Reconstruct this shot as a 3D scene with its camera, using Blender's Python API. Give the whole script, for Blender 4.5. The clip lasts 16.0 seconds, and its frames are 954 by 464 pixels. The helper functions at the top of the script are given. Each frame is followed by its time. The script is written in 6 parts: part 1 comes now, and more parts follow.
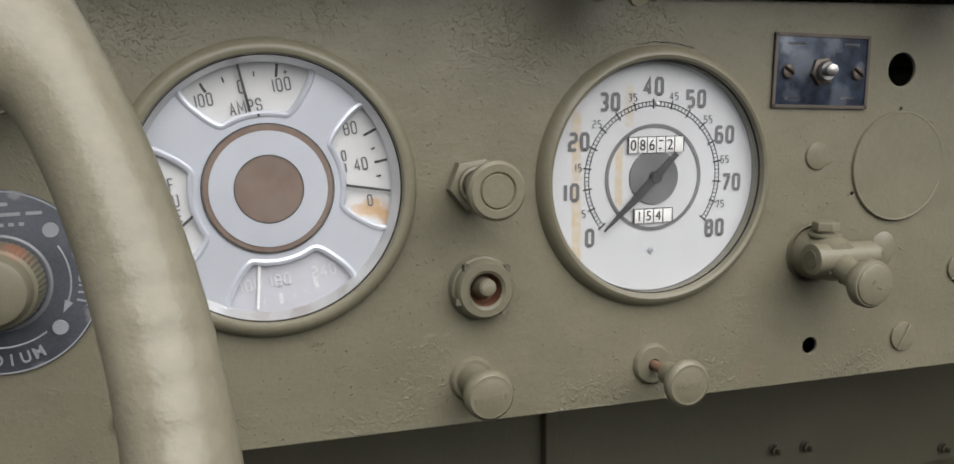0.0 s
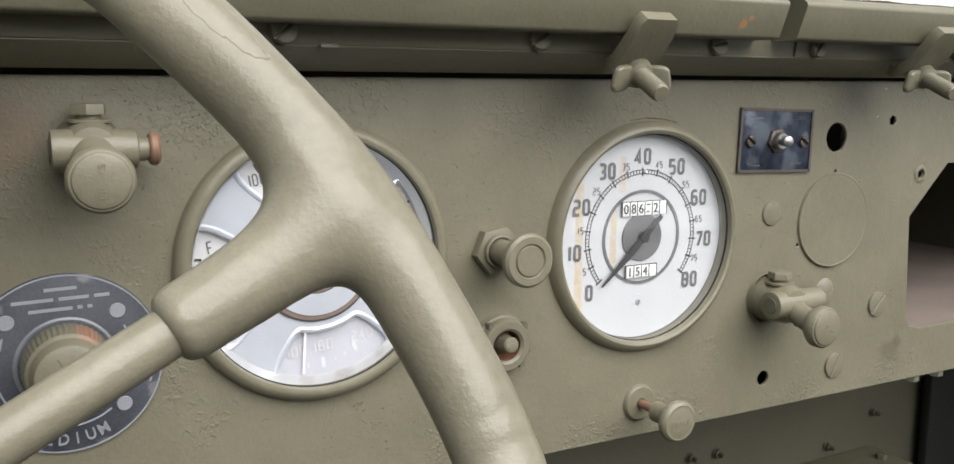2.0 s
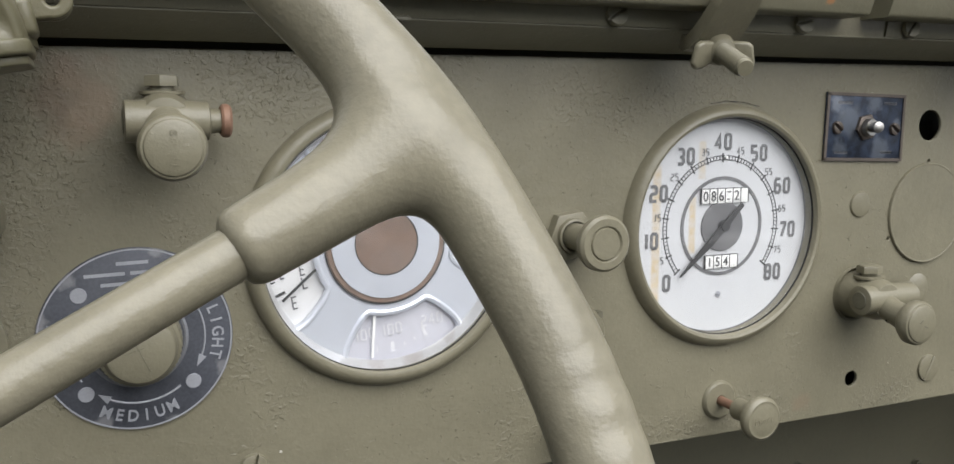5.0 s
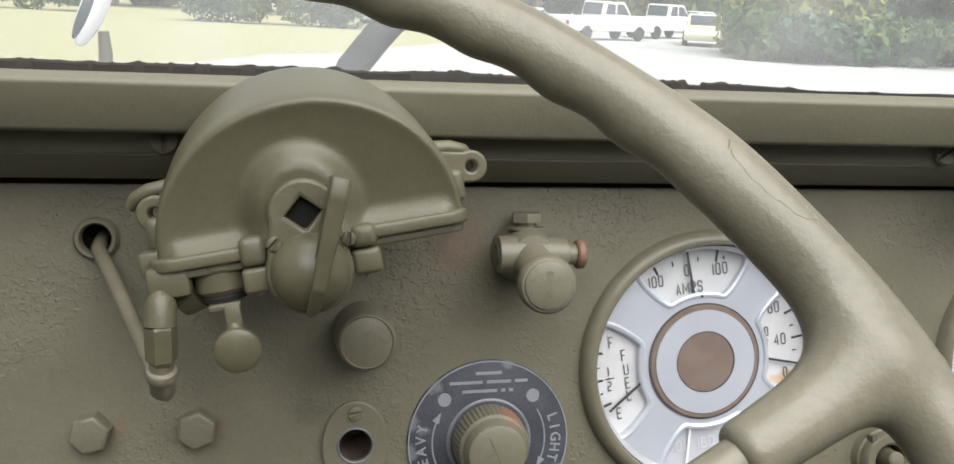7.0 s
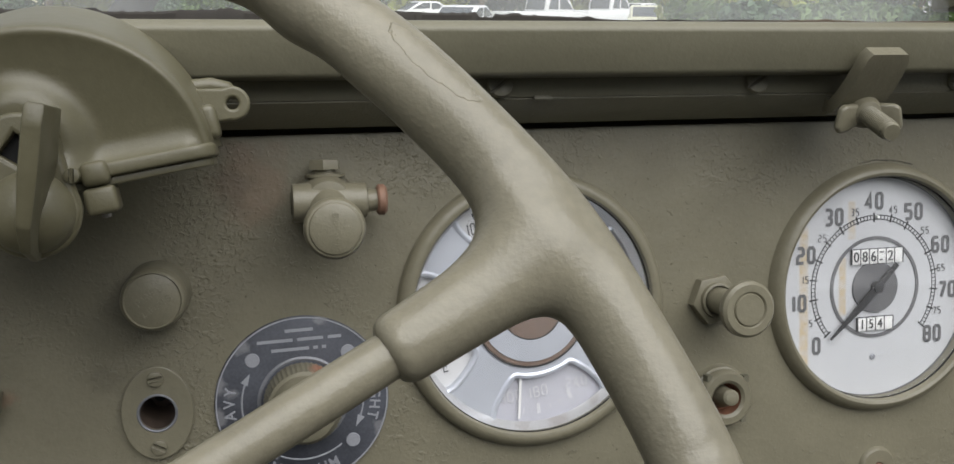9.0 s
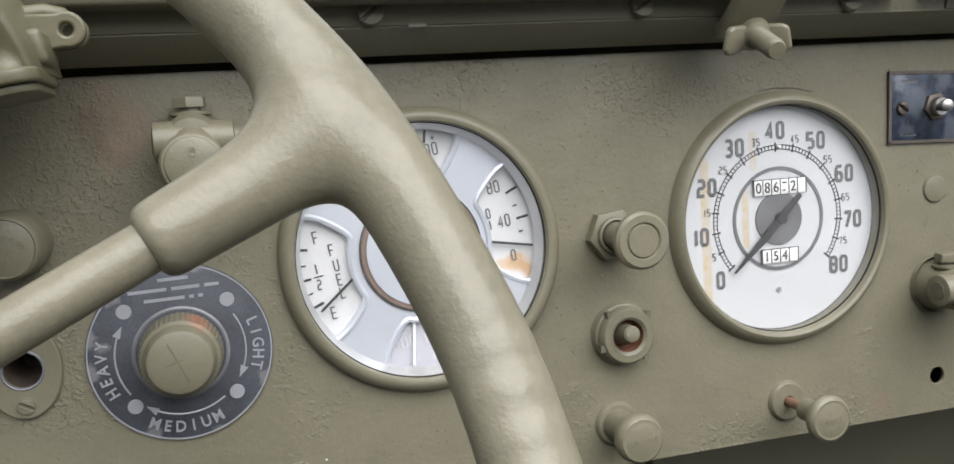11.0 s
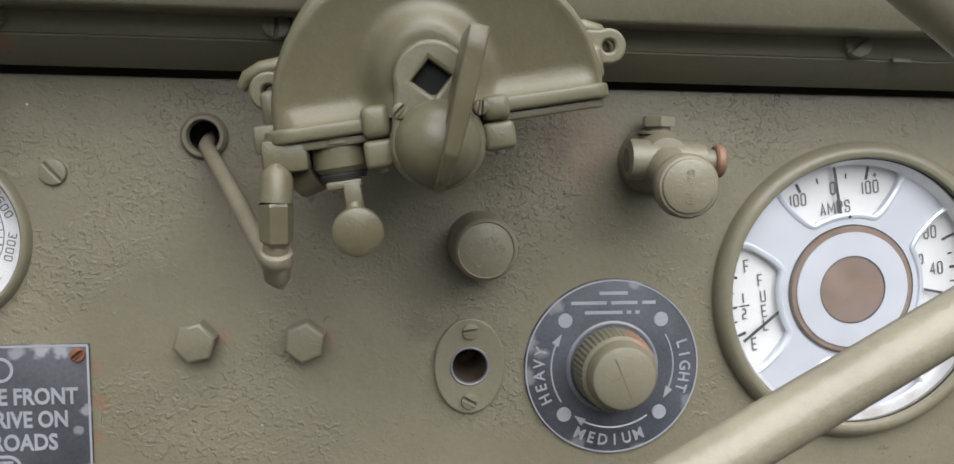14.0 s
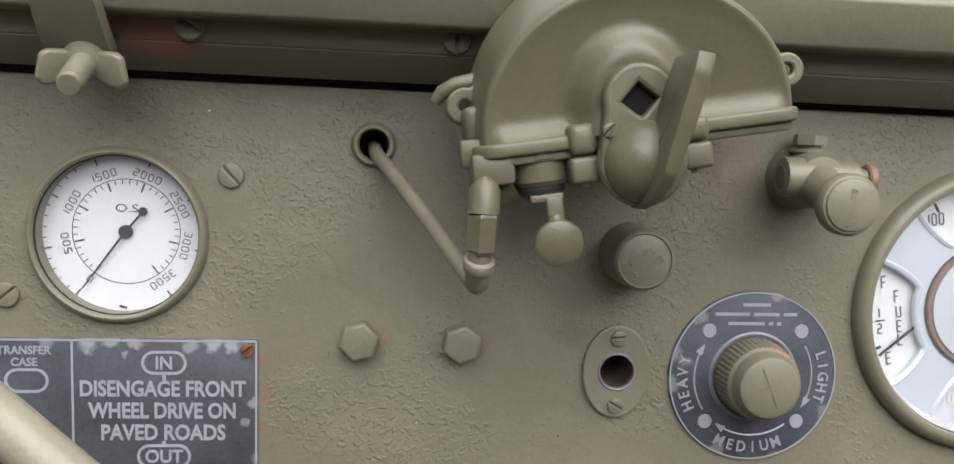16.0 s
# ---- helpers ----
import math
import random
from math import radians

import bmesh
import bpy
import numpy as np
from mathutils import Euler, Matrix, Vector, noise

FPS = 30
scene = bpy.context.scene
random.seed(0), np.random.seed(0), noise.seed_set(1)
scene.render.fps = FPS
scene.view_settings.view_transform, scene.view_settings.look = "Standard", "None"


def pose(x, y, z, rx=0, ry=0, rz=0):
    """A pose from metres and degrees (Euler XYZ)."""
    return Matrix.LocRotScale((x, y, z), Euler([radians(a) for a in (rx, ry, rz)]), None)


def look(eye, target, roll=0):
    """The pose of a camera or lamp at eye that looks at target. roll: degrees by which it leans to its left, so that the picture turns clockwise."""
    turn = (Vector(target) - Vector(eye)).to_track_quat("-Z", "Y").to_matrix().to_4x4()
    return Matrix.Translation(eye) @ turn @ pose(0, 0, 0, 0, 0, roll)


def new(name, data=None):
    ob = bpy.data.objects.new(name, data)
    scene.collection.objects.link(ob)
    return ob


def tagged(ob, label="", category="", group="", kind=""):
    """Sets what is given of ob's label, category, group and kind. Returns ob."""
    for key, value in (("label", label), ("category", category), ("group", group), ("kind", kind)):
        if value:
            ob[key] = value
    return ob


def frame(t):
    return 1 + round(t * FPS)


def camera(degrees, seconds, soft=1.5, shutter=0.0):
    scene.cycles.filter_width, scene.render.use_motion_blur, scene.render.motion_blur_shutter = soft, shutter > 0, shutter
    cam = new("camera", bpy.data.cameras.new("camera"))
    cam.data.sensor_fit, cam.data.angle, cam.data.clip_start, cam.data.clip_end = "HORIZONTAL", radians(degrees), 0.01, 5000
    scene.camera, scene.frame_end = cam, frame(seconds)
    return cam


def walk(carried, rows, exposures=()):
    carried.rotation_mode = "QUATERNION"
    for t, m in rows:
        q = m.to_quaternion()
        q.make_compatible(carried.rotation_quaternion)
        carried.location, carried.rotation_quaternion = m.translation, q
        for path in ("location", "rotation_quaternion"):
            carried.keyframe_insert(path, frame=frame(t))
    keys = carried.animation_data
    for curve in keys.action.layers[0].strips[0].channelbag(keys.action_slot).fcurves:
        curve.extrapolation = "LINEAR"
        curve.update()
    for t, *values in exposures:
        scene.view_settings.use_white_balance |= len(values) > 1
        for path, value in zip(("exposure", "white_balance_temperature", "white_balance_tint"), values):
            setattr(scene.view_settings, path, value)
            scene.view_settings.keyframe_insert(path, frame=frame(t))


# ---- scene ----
cam = camera(55.52, 16.0, 1.5)
PATH = [
    (0, (-0.0162, -0.4042, 1.6889), (0.5947, 1.4750, 1.3803), -0.67),
    (0.5, (-0.0432, -0.4079, 1.7070), (0.7431, 1.4068, 1.4094), 0.08),
    (1, (-0.0661, -0.4005, 1.7134), (0.8474, 1.3554, 1.4266), 0.59),
    (1.5, (-0.1045, -0.3663, 1.7273), (0.8079, 1.3872, 1.4228), 0.09),
    (2, (-0.1085, -0.4011, 1.7286), (0.8139, 1.3446, 1.4098), 0.26),
    (2.5, (-0.0576, -0.4005, 1.7179), (0.8834, 1.3375, 1.4114), -1.25),
    (3, (-0.0468, -0.4102, 1.7173), (0.8712, 1.3419, 1.4217), -1.80),
    (5.5, (-0.1273, -0.3875, 1.7074), (0.5614, 1.4708, 1.4384), 1.25),
    (6, (-0.1529, -0.3864, 1.7108), (0.3583, 1.5270, 1.4324), 1.85),
    (6.5, (-0.1870, -0.3878, 1.7223), (0.2020, 1.5550, 1.4498), 1.65),
    (7, (-0.1768, -0.4055, 1.7488), (0.2108, 1.5483, 1.5686), 0.94),
    (7.5, (-0.1364, -0.4137, 1.7444), (0.2737, 1.5377, 1.5901), -0.25),
    (8, (-0.1257, -0.4091, 1.7382), (0.3598, 1.5237, 1.5698), -0.35),
    (8.5, (-0.1247, -0.4045, 1.7319), (0.3664, 1.5265, 1.5590), -0.53),
    (9, (-0.1079, -0.4072, 1.7234), (0.3735, 1.5255, 1.5419), -1.77),
    (9.5, (-0.0848, -0.4070, 1.7137), (0.4362, 1.5142, 1.5204), -2.76),
    (10, (-0.0688, -0.4050, 1.7008), (0.4829, 1.5038, 1.4722), -3.85),
    (12.5, (-0.0852, -0.3954, 1.7005), (0.4087, 1.5340, 1.5169), -1.87),
    (13, (-0.1372, -0.3896, 1.7067), (0.2891, 1.5565, 1.5312), -0.68),
    (13.5, (-0.1640, -0.3817, 1.7118), (0.1205, 1.5890, 1.5229), -0.10),
    (14, (-0.1901, -0.3765, 1.7089), (0.0250, 1.6021, 1.5114), 1.18),
    (14.5, (-0.1982, -0.3750, 1.7110), (-0.0053, 1.6062, 1.5171), 2.04),
    (15, (-0.1979, -0.3802, 1.7151), (-0.0225, 1.6024, 1.5194), 2.07),
    (15.5, (-0.2092, -0.3822, 1.7133), (-0.0551, 1.6025, 1.5197), 2.19),
    (16, (-0.2476, -0.3852, 1.7124), (-0.0808, 1.5978, 1.5127), 2.51),
]
EXPOSURES = [(0.0, -0.06, 6500, 10.0), (0.5, 0.12, 6550, 10.0), (1.0, 0.25, 6540, 10.0), (1.5, 0.21, 6480, 10.0), (2.0, 0.40, 6430, 10.0), (2.5, 0.46, 6410, 10.0), (3.0, 0.39, 6390, 10.0), (5.5, 0.24, 6340, 10.0), (6.9, 0.25, 6365, 10.0), (7.5, -0.15, 6350, 10.0), (8.0, -0.23, 6346, 10.0), (9.0, -0.15, 6338, 10.0), (9.5, 0.24, 6333, 10.0), (10.0, 0.4, 6329, 10.0), (11.2, 0.29, 6319, 10.0), (12.5, 0.06, 6308, 10.0), (13.5, 0.37, 6300, 10.0), (14.2, 0.5, 6323, 10.0), (15.2, 0.48, 6340, 10.0), (16.0, 0.51, 6300, 10.0)]
SKY_STRENGTH, SUN_ENERGY = 0.056, 5.1
# The cab leans: everything on the dash is laid out square to the panel and tipped back as one.
LEAN_BACK = -9.7
DASH = Matrix.Translation((0, 0, 1.6)) @ Matrix.Rotation(radians(LEAN_BACK), 4, "X") @ Matrix.Translation((0, 0, -1.6))
walk(cam, [(t, DASH @ look(eye, target, roll)) for t, eye, target, roll in PATH], EXPOSURES)

# ---- world and light: a bright, thinly overcast day over an open cab ----
SUN_ELEVATION, SUN_TURN = 58.5, 164.0
world = bpy.data.worlds.new("sky")
scene.world = world
world.use_nodes = True
wn = world.node_tree.nodes
sky = wn.new("ShaderNodeTexSky")
sky.sky_type, sky.sun_disc = "NISHITA", False
sky.sun_elevation, sky.sun_rotation = radians(SUN_ELEVATION), radians(SUN_TURN)
sky.air_density, sky.dust_density, sky.ozone_density = 1.0, 3.0, 1.0
veil = wn.new("ShaderNodeMixRGB")
veil.inputs[0].default_value, veil.inputs[2].default_value = 0.6, (9.0, 9.3, 9.8, 1)
world.node_tree.links.new(sky.outputs[0], veil.inputs[1])
world.node_tree.links.new(veil.outputs[0], wn["Background"].inputs[0])
wn["Background"].inputs[1].default_value = SKY_STRENGTH
sun_data = bpy.data.lights.new("sun", "SUN")
sun_data.energy, sun_data.angle, sun_data.color = SUN_ENERGY, radians(76), (1.0, 0.98, 0.96)
sun = new("sun", sun_data)
_a, _e = radians(SUN_TURN), radians(SUN_ELEVATION)
sun.matrix_world = look((math.sin(_a) * math.cos(_e) * 20, math.cos(_a) * math.cos(_e) * 20, 20 * math.sin(_e)), (0, 0, 0))


# ---- materials ----
def mat(name, color, rough=0.5, metal=0.0, vary=0.12, vary_scale=30.0, bump=0.0, bump_scale=400.0, bump_dist=0.0004, spec=0.5, stain=None):
    """Plain surface with two scales of colour change, uneven gloss and fine relief."""
    m = bpy.data.materials.new(name)
    m.use_nodes = True
    n, l = m.node_tree.nodes, m.node_tree.links
    b = n["Principled BSDF"]
    b.inputs["Metallic"].default_value = metal
    b.inputs["Specular IOR Level"].default_value = spec
    tc = n.new("ShaderNodeTexCoord")
    big, small = n.new("ShaderNodeTexNoise"), n.new("ShaderNodeTexNoise")
    big.inputs["Scale"].default_value, big.inputs["Detail"].default_value = vary_scale, 4
    small.inputs["Scale"].default_value, small.inputs["Detail"].default_value = vary_scale * 17, 3
    for x in (big, small):
        l.new(tc.outputs["Object"], x.inputs["Vector"])
    ramp = n.new("ShaderNodeValToRGB")
    ramp.color_ramp.elements[0].position, ramp.color_ramp.elements[1].position = 0.3, 0.7
    ramp.color_ramp.elements[0].color = (*[c * (1 - vary) for c in color], 1)
    ramp.color_ramp.elements[1].color = (*[min(1, c * (1 + vary)) for c in color], 1)
    mixv = n.new("ShaderNodeMath")
    mixv.operation = "MULTIPLY_ADD"
    mixv.inputs[1].default_value = 0.35
    l.new(small.outputs["Fac"], mixv.inputs[0])
    half = n.new("ShaderNodeMath")
    half.operation = "MULTIPLY"
    half.inputs[1].default_value = 0.65
    l.new(big.outputs["Fac"], half.inputs[0])
    l.new(half.outputs[0], mixv.inputs[2])
    l.new(mixv.outputs[0], ramp.inputs["Fac"])
    out = ramp.outputs["Color"]
    if stain:
        out = stain(n, l, tc, out)
    l.new(out, b.inputs["Base Color"])
    rr = n.new("ShaderNodeMapRange")
    rr.inputs["To Min"].default_value, rr.inputs["To Max"].default_value = rough * 0.82, min(1, rough * 1.2)
    l.new(mixv.outputs[0], rr.inputs["Value"])
    l.new(rr.outputs[0], b.inputs["Roughness"])
    if bump:
        bn = n.new("ShaderNodeTexNoise")
        bn.inputs["Scale"].default_value, bn.inputs["Detail"].default_value = bump_scale, 4
        l.new(tc.outputs["Object"], bn.inputs["Vector"])
        bp = n.new("ShaderNodeBump")
        bp.inputs["Strength"].default_value, bp.inputs["Distance"].default_value = bump, bump_dist
        l.new(bn.outputs["Fac"], bp.inputs["Height"])
        l.new(bp.outputs[0], b.inputs["Normal"])
    return m


OLIVE = (0.174, 0.1605, 0.110)


def blotches(spots, color):
    """Worn or rusty patches with ragged edges, at given places of the thing: (x, y, z, radius, strength)."""
    def put(n, l, tc, out):
        for x, y, z, r, k in spots:
            d = n.new("ShaderNodeVectorMath")
            d.operation = "DISTANCE"
            d.inputs[1].default_value = (x, y, z)
            l.new(tc.outputs["Object"], d.inputs[0])
            q = n.new("ShaderNodeTexNoise")
            q.inputs["Scale"].default_value, q.inputs["Detail"].default_value = 0.9 / r, 6
            l.new(tc.outputs["Object"], q.inputs["Vector"])
            w = n.new("ShaderNodeMath")
            w.operation = "MULTIPLY_ADD"
            w.inputs[1].default_value = -2.2 * r
            l.new(q.outputs["Fac"], w.inputs[0])
            l.new(d.outputs["Value"], w.inputs[2])
            mr = n.new("ShaderNodeMapRange")
            mr.inputs["From Min"].default_value, mr.inputs["From Max"].default_value = -0.55 * r, 0.1 * r
            mr.inputs["To Min"].default_value, mr.inputs["To Max"].default_value = k, 0.0
            l.new(w.outputs[0], mr.inputs["Value"])
            mx = n.new("ShaderNodeMixRGB")
            mx.inputs[2].default_value = (*color, 1)
            l.new(mr.outputs[0], mx.inputs[0])
            l.new(out, mx.inputs[1])
            out = mx.outputs[0]
        return out
    return put


def specks(n, l, tc, out):
    """Sparse pale overspray dots."""
    v, lt, mx = n.new("ShaderNodeTexVoronoi"), n.new("ShaderNodeMath"), n.new("ShaderNodeMixRGB")
    v.inputs["Scale"].default_value = 38.0
    l.new(tc.outputs["Object"], v.inputs["Vector"])
    lt.operation = "LESS_THAN"
    lt.inputs[1].default_value = 0.022
    l.new(v.outputs["Distance"], lt.inputs[0])
    mx.inputs[2].default_value = (0.55, 0.53, 0.47, 1)
    l.new(lt.outputs[0], mx.inputs[0])
    l.new(out, mx.inputs[1])
    return mx.outputs[0]


def paint(name, color=OLIVE, rough=0.46, lumps=0.5, lump_scale=150.0, fine=0.25, fine_scale=900.0, wrinkle=0.0, stain=None, vary=0.1, pimples=0.0, flake=None):
    """Thick brushed and sprayed army paint: flat lumps, orange peel, torn wrinkles where it was laid over old paint."""
    m = mat(name, color, rough, 0.0, vary, 22.0, 0, stain=stain)
    n, l = m.node_tree.nodes, m.node_tree.links
    b = n["Principled BSDF"]
    tc = next(x for x in n if x.type == "TEX_COORD")

    def noise_node(scale, detail, distort=0.0):
        q = n.new("ShaderNodeTexNoise")
        q.inputs["Scale"].default_value, q.inputs["Detail"].default_value, q.inputs["Distortion"].default_value = scale, detail, distort
        l.new(tc.outputs["Object"], q.inputs["Vector"])
        return q.outputs["Fac"]

    def math_node(op, a, c):
        q = n.new("ShaderNodeMath")
        q.operation = op
        for i, x in enumerate((a, c)):
            if isinstance(x, float):
                q.inputs[i].default_value = x
            else:
                l.new(x, q.inputs[i])
        return q.outputs[0]

    h = math_node("ADD", math_node("MULTIPLY", noise_node(lump_scale, 3), lumps), math_node("MULTIPLY", noise_node(fine_scale, 2), fine * 0.4))

    def ramp_node(src, lo, hi):
        q = n.new("ShaderNodeMapRange")
        q.inputs["From Min"].default_value, q.inputs["From Max"].default_value = lo, hi
        q.interpolation_type = "SMOOTHSTEP"
        l.new(src, q.inputs["Value"])
        return q.outputs[0]

    if pimples:
        h = math_node("ADD", h, math_node("MULTIPLY", ramp_node(noise_node(700.0, 1), 0.60, 0.76), pimples))
        h = math_node("ADD", h, math_node("MULTIPLY", math_node("MULTIPLY", noise_node(900.0, 2), ramp_node(noise_node(14.0, 2), 0.45, 0.62)), pimples * 0.8))
    if flake:
        where_at, turn, size = flake
        mp, ln = n.new("ShaderNodeMapping"), n.new("ShaderNodeVectorMath")
        mp.vector_type = "TEXTURE"
        mp.inputs["Location"].default_value, mp.inputs["Rotation"].default_value, mp.inputs["Scale"].default_value = where_at, (0, 0, radians(turn)), size
        l.new(tc.outputs["Object"], mp.inputs["Vector"])
        ln.operation = "LENGTH"
        l.new(mp.outputs[0], ln.inputs[0])
        edge = math_node("ADD", ln.outputs["Value"], math_node("MULTIPLY", noise_node(260.0, 3), 0.7))
        h = math_node("SUBTRACT", h, math_node("MULTIPLY", ramp_node(math_node("MULTIPLY", edge, -1.0), -1.38, -1.30), 0.34))
    if wrinkle:
        sp = n.new("ShaderNodeSeparateXYZ")
        l.new(tc.outputs["Object"], sp.inputs[0])
        side = math_node("MULTIPLY", ramp_node(math_node("MULTIPLY", sp.outputs[0], -1.0), -0.10, 0.20), 0.17)
        high = math_node("MULTIPLY", ramp_node(sp.outputs[1], 1.672, 1.722), 0.19)
        low = math_node("MULTIPLY", ramp_node(math_node("MULTIPLY", sp.outputs[1], -1.0), -1.560, -1.532), 0.12)
        zone = math_node("MAXIMUM", side, math_node("MAXIMUM", high, low))
        where = ramp_node(math_node("ADD", noise_node(18.0, 3), math_node("ADD", zone, math_node("MULTIPLY", noise_node(70.0, 4), 0.36))), 0.75, 0.99)
        flecks = ramp_node(noise_node(310.0, 4, 0.4), 0.53, 0.60)
        grain = ramp_node(noise_node(620.0, 3, 0.3), 0.44, 0.64)
        leather = math_node("ADD", math_node("MULTIPLY", flecks, 0.60), math_node("MULTIPLY", grain, 0.22))
        h = math_node("ADD", h, math_node("MULTIPLY", math_node("MULTIPLY", leather, where), wrinkle))
        lone = math_node("MULTIPLY", ramp_node(noise_node(240.0, 4, 0.8), 0.66, 0.69), ramp_node(noise_node(40.0, 3), 0.40, 0.62))
        h = math_node("ADD", h, math_node("MULTIPLY", lone, wrinkle * 0.8))
        pits = ramp_node(noise_node(520.0, 1), 0.70, 0.76)
        h = math_node("SUBTRACT", h, math_node("MULTIPLY", math_node("MULTIPLY", pits, ramp_node(noise_node(9.0, 2), 0.42, 0.55)), wrinkle * 1.6))
    bp = n.new("ShaderNodeBump")
    bp.inputs["Strength"].default_value, bp.inputs["Distance"].default_value = 0.9, 0.0011
    l.new(h, bp.inputs["Height"])
    l.new(bp.outputs[0], b.inputs["Normal"])
    return m


RED = (0.26, 0.085, 0.05)
worn_red = blotches([(-0.108, 1.714, 0, 0.016, 0.16), (-0.108, 1.700, 0, 0.010, 0.10), (-0.2535, 1.627, 0, 0.004, 0.22), (-0.3025, 1.60, 0, 0.004, 0.3),
                                (0.27, 1.538, 0, 0.006, 0.10), (-0.2095, 1.6260, 0, 0.0035, 0.20), (-0.3035, 1.615, 0, 0.0030, 0.25), (-0.3040, 1.585, 0, 0.0030, 0.25)], RED)
scuffs = blotches([(0.425, 1.548, 0, 0.009, 0.45), (0.432, 1.556, 0, 0.005, 0.4), (-0.115, 1.708, 0, 0.010, 0.3), (-0.172, 1.630, 0, 0.007, 0.25)], (0.075, 0.068, 0.05))
M_PANEL = paint("panel paint", rough=0.40, lumps=0.50, lump_scale=95.0, fine=0.34, fine_scale=700.0, wrinkle=0.46, vary=0.13, pimples=0.02,
                stain=lambda n, l, tc, out: specks(n, l, tc, scuffs(n, l, tc, worn_red(n, l, tc, out))))
# cowl olive darkened: the shade below the screen rail is in this colour
M_COWL_SHADED = paint("shaded cowl paint", (0.148, 0.139, 0.096), lumps=0.3, fine=0.3, wrinkle=0.12, stain=blotches([(-0.348, -0.028, 1.750, 0.018, 0.5), (-0.335, -0.022, 1.742, 0.010, 0.4)], (0.30, 0.09, 0.05)))
# frame olive darkened for the rail's shaded front; the rust spots are its own
M_FRAME_SHADED = paint("shaded windscreen frame paint", (0.150, 0.141, 0.094), lumps=0.25, fine=0.25, stain=blotches([(0.2302, -0.0480, 1.7600, 0.0028, 0.9), (0.2350, -0.0490, 1.7630, 0.0016, 0.8)], (0.34, 0.17, 0.07)))
M_PAINT = paint("fitting paint", rough=0.38, lumps=0.32, lump_scale=130.0, fine=0.22, pimples=0.03, vary=0.13)
# olive darkened and yellowed: the motor's shaded face put into its base colour
M_CAST_SHADED = paint("shaded cast housing paint", (0.117, 0.1075, 0.0640), rough=0.38, lumps=0.24, lump_scale=80.0, fine=0.22, vary=0.13, pimples=0.02)
M_WHEEL = paint("wheel paint", (0.200, 0.183, 0.130), rough=0.35, lumps=0.07, lump_scale=60.0, fine=0.26, fine_scale=900.0, vary=0.18, pimples=0.018, flake=((0.1712, 0.1395, 0.0085), 129.2, (0.0135, 0.0034, 0.008)))
M_WORN = paint("worn knob paint", lumps=0.2, fine=0.3, stain=blotches([(0.0105, 0.0150, 0.010, 0.0075, 0.75)], (0.36, 0.15, 0.09)))
# olive darkened to carry the shade under the dash, in recesses and glove box
M_OLIVE_DARK = paint("darkened olive paint", (0.118, 0.112, 0.076), rough=0.6, lumps=0.4, fine=0.3)
M_SILVER = mat("silvered dial plate", (0.68, 0.712, 0.782), 0.31, 0.42, 0.05, 50, 0.02, 900)
M_BROWN = mat("rusted brown disc", (0.175, 0.118, 0.088), 0.8, 0, 0.22, 130, 0.3, 900)
M_INK = mat("black dial ink", (0.022, 0.022, 0.024), 0.55, 0, 0.1)
M_GREYINK = mat("faded grey dial ink", (0.12, 0.12, 0.125), 0.55, 0, 0.15, 60)
M_PALE = mat("pale dial ink", (0.86, 0.86, 0.84), 0.5, 0, 0.05)
M_BLACK = mat("black rubber", (0.016, 0.016, 0.015), 0.8, 0, 0.25, 90, 0.2, 600)
M_SEAL = mat("perished rubber seal", (0.030, 0.026, 0.021), 0.85, 0, 0.3, 90, 0.3, 600, stain=blotches([(0.19, -0.034, 1.777, 0.11, 0.75), (0.45, -0.034, 1.777, 0.2, 0.75)], (0.10, 0.072, 0.048)))
# near-black; the shade inside holes, gaps and gauge cups is put into it
M_DARK = mat("near-black recess shade", (0.006, 0.006, 0.0055), 0.95, 0, 0.2)
M_PLATE = mat("dark anodised plate", (0.080, 0.085, 0.100), 0.45, 0.3, 0.4, 45, 0.08, 700, stain=blotches([(-0.0365, 0.010, 0.0016, 0.0040, 0.6), (-0.0375, -0.004, 0.0016, 0.0036, 0.6), (-0.026, 0.027, 0.0016, 0.0034, 0.5), (0.010, 0.037, 0.0016, 0.0036, 0.5), (0.034, -0.016, 0.0016, 0.0036, 0.5), (-0.016, -0.034, 0.0016, 0.0040, 0.6), (0.012, -0.0365, 0.0016, 0.0030, 0.5), (-0.031, 0.006, 0.0016, 0.0030, 0.5)], (0.34, 0.34, 0.35)))
M_SIGN = mat("dark etched aluminium", (0.080, 0.083, 0.095), 0.45, 0.4, 0.35, 35, 0.08, 700, stain=blotches([(0.006, 0.0375, 0.001, 0.0042, 0.54), (0.014, 0.0385, 0.001, 0.0036, 0.54), (0.024, 0.0390, 0.001, 0.0034, 0.48), (0.047, 0.0365, 0.001, 0.0030, 0.36), (0.056, 0.0380, 0.001, 0.0034, 0.48), (0.064, 0.0370, 0.001, 0.0030, 0.42), (0.0735, 0.012, 0.001, 0.0026, 0.54), (0.070, 0.004, 0.001, 0.0020, 0.48), (0.0745, -0.012, 0.001, 0.0026, 0.48), (-0.012, 0.0385, 0.001, 0.0034, 0.42), (0.020, 0.0330, 0.001, 0.0016, 0.42)], (0.42, 0.43, 0.45)))
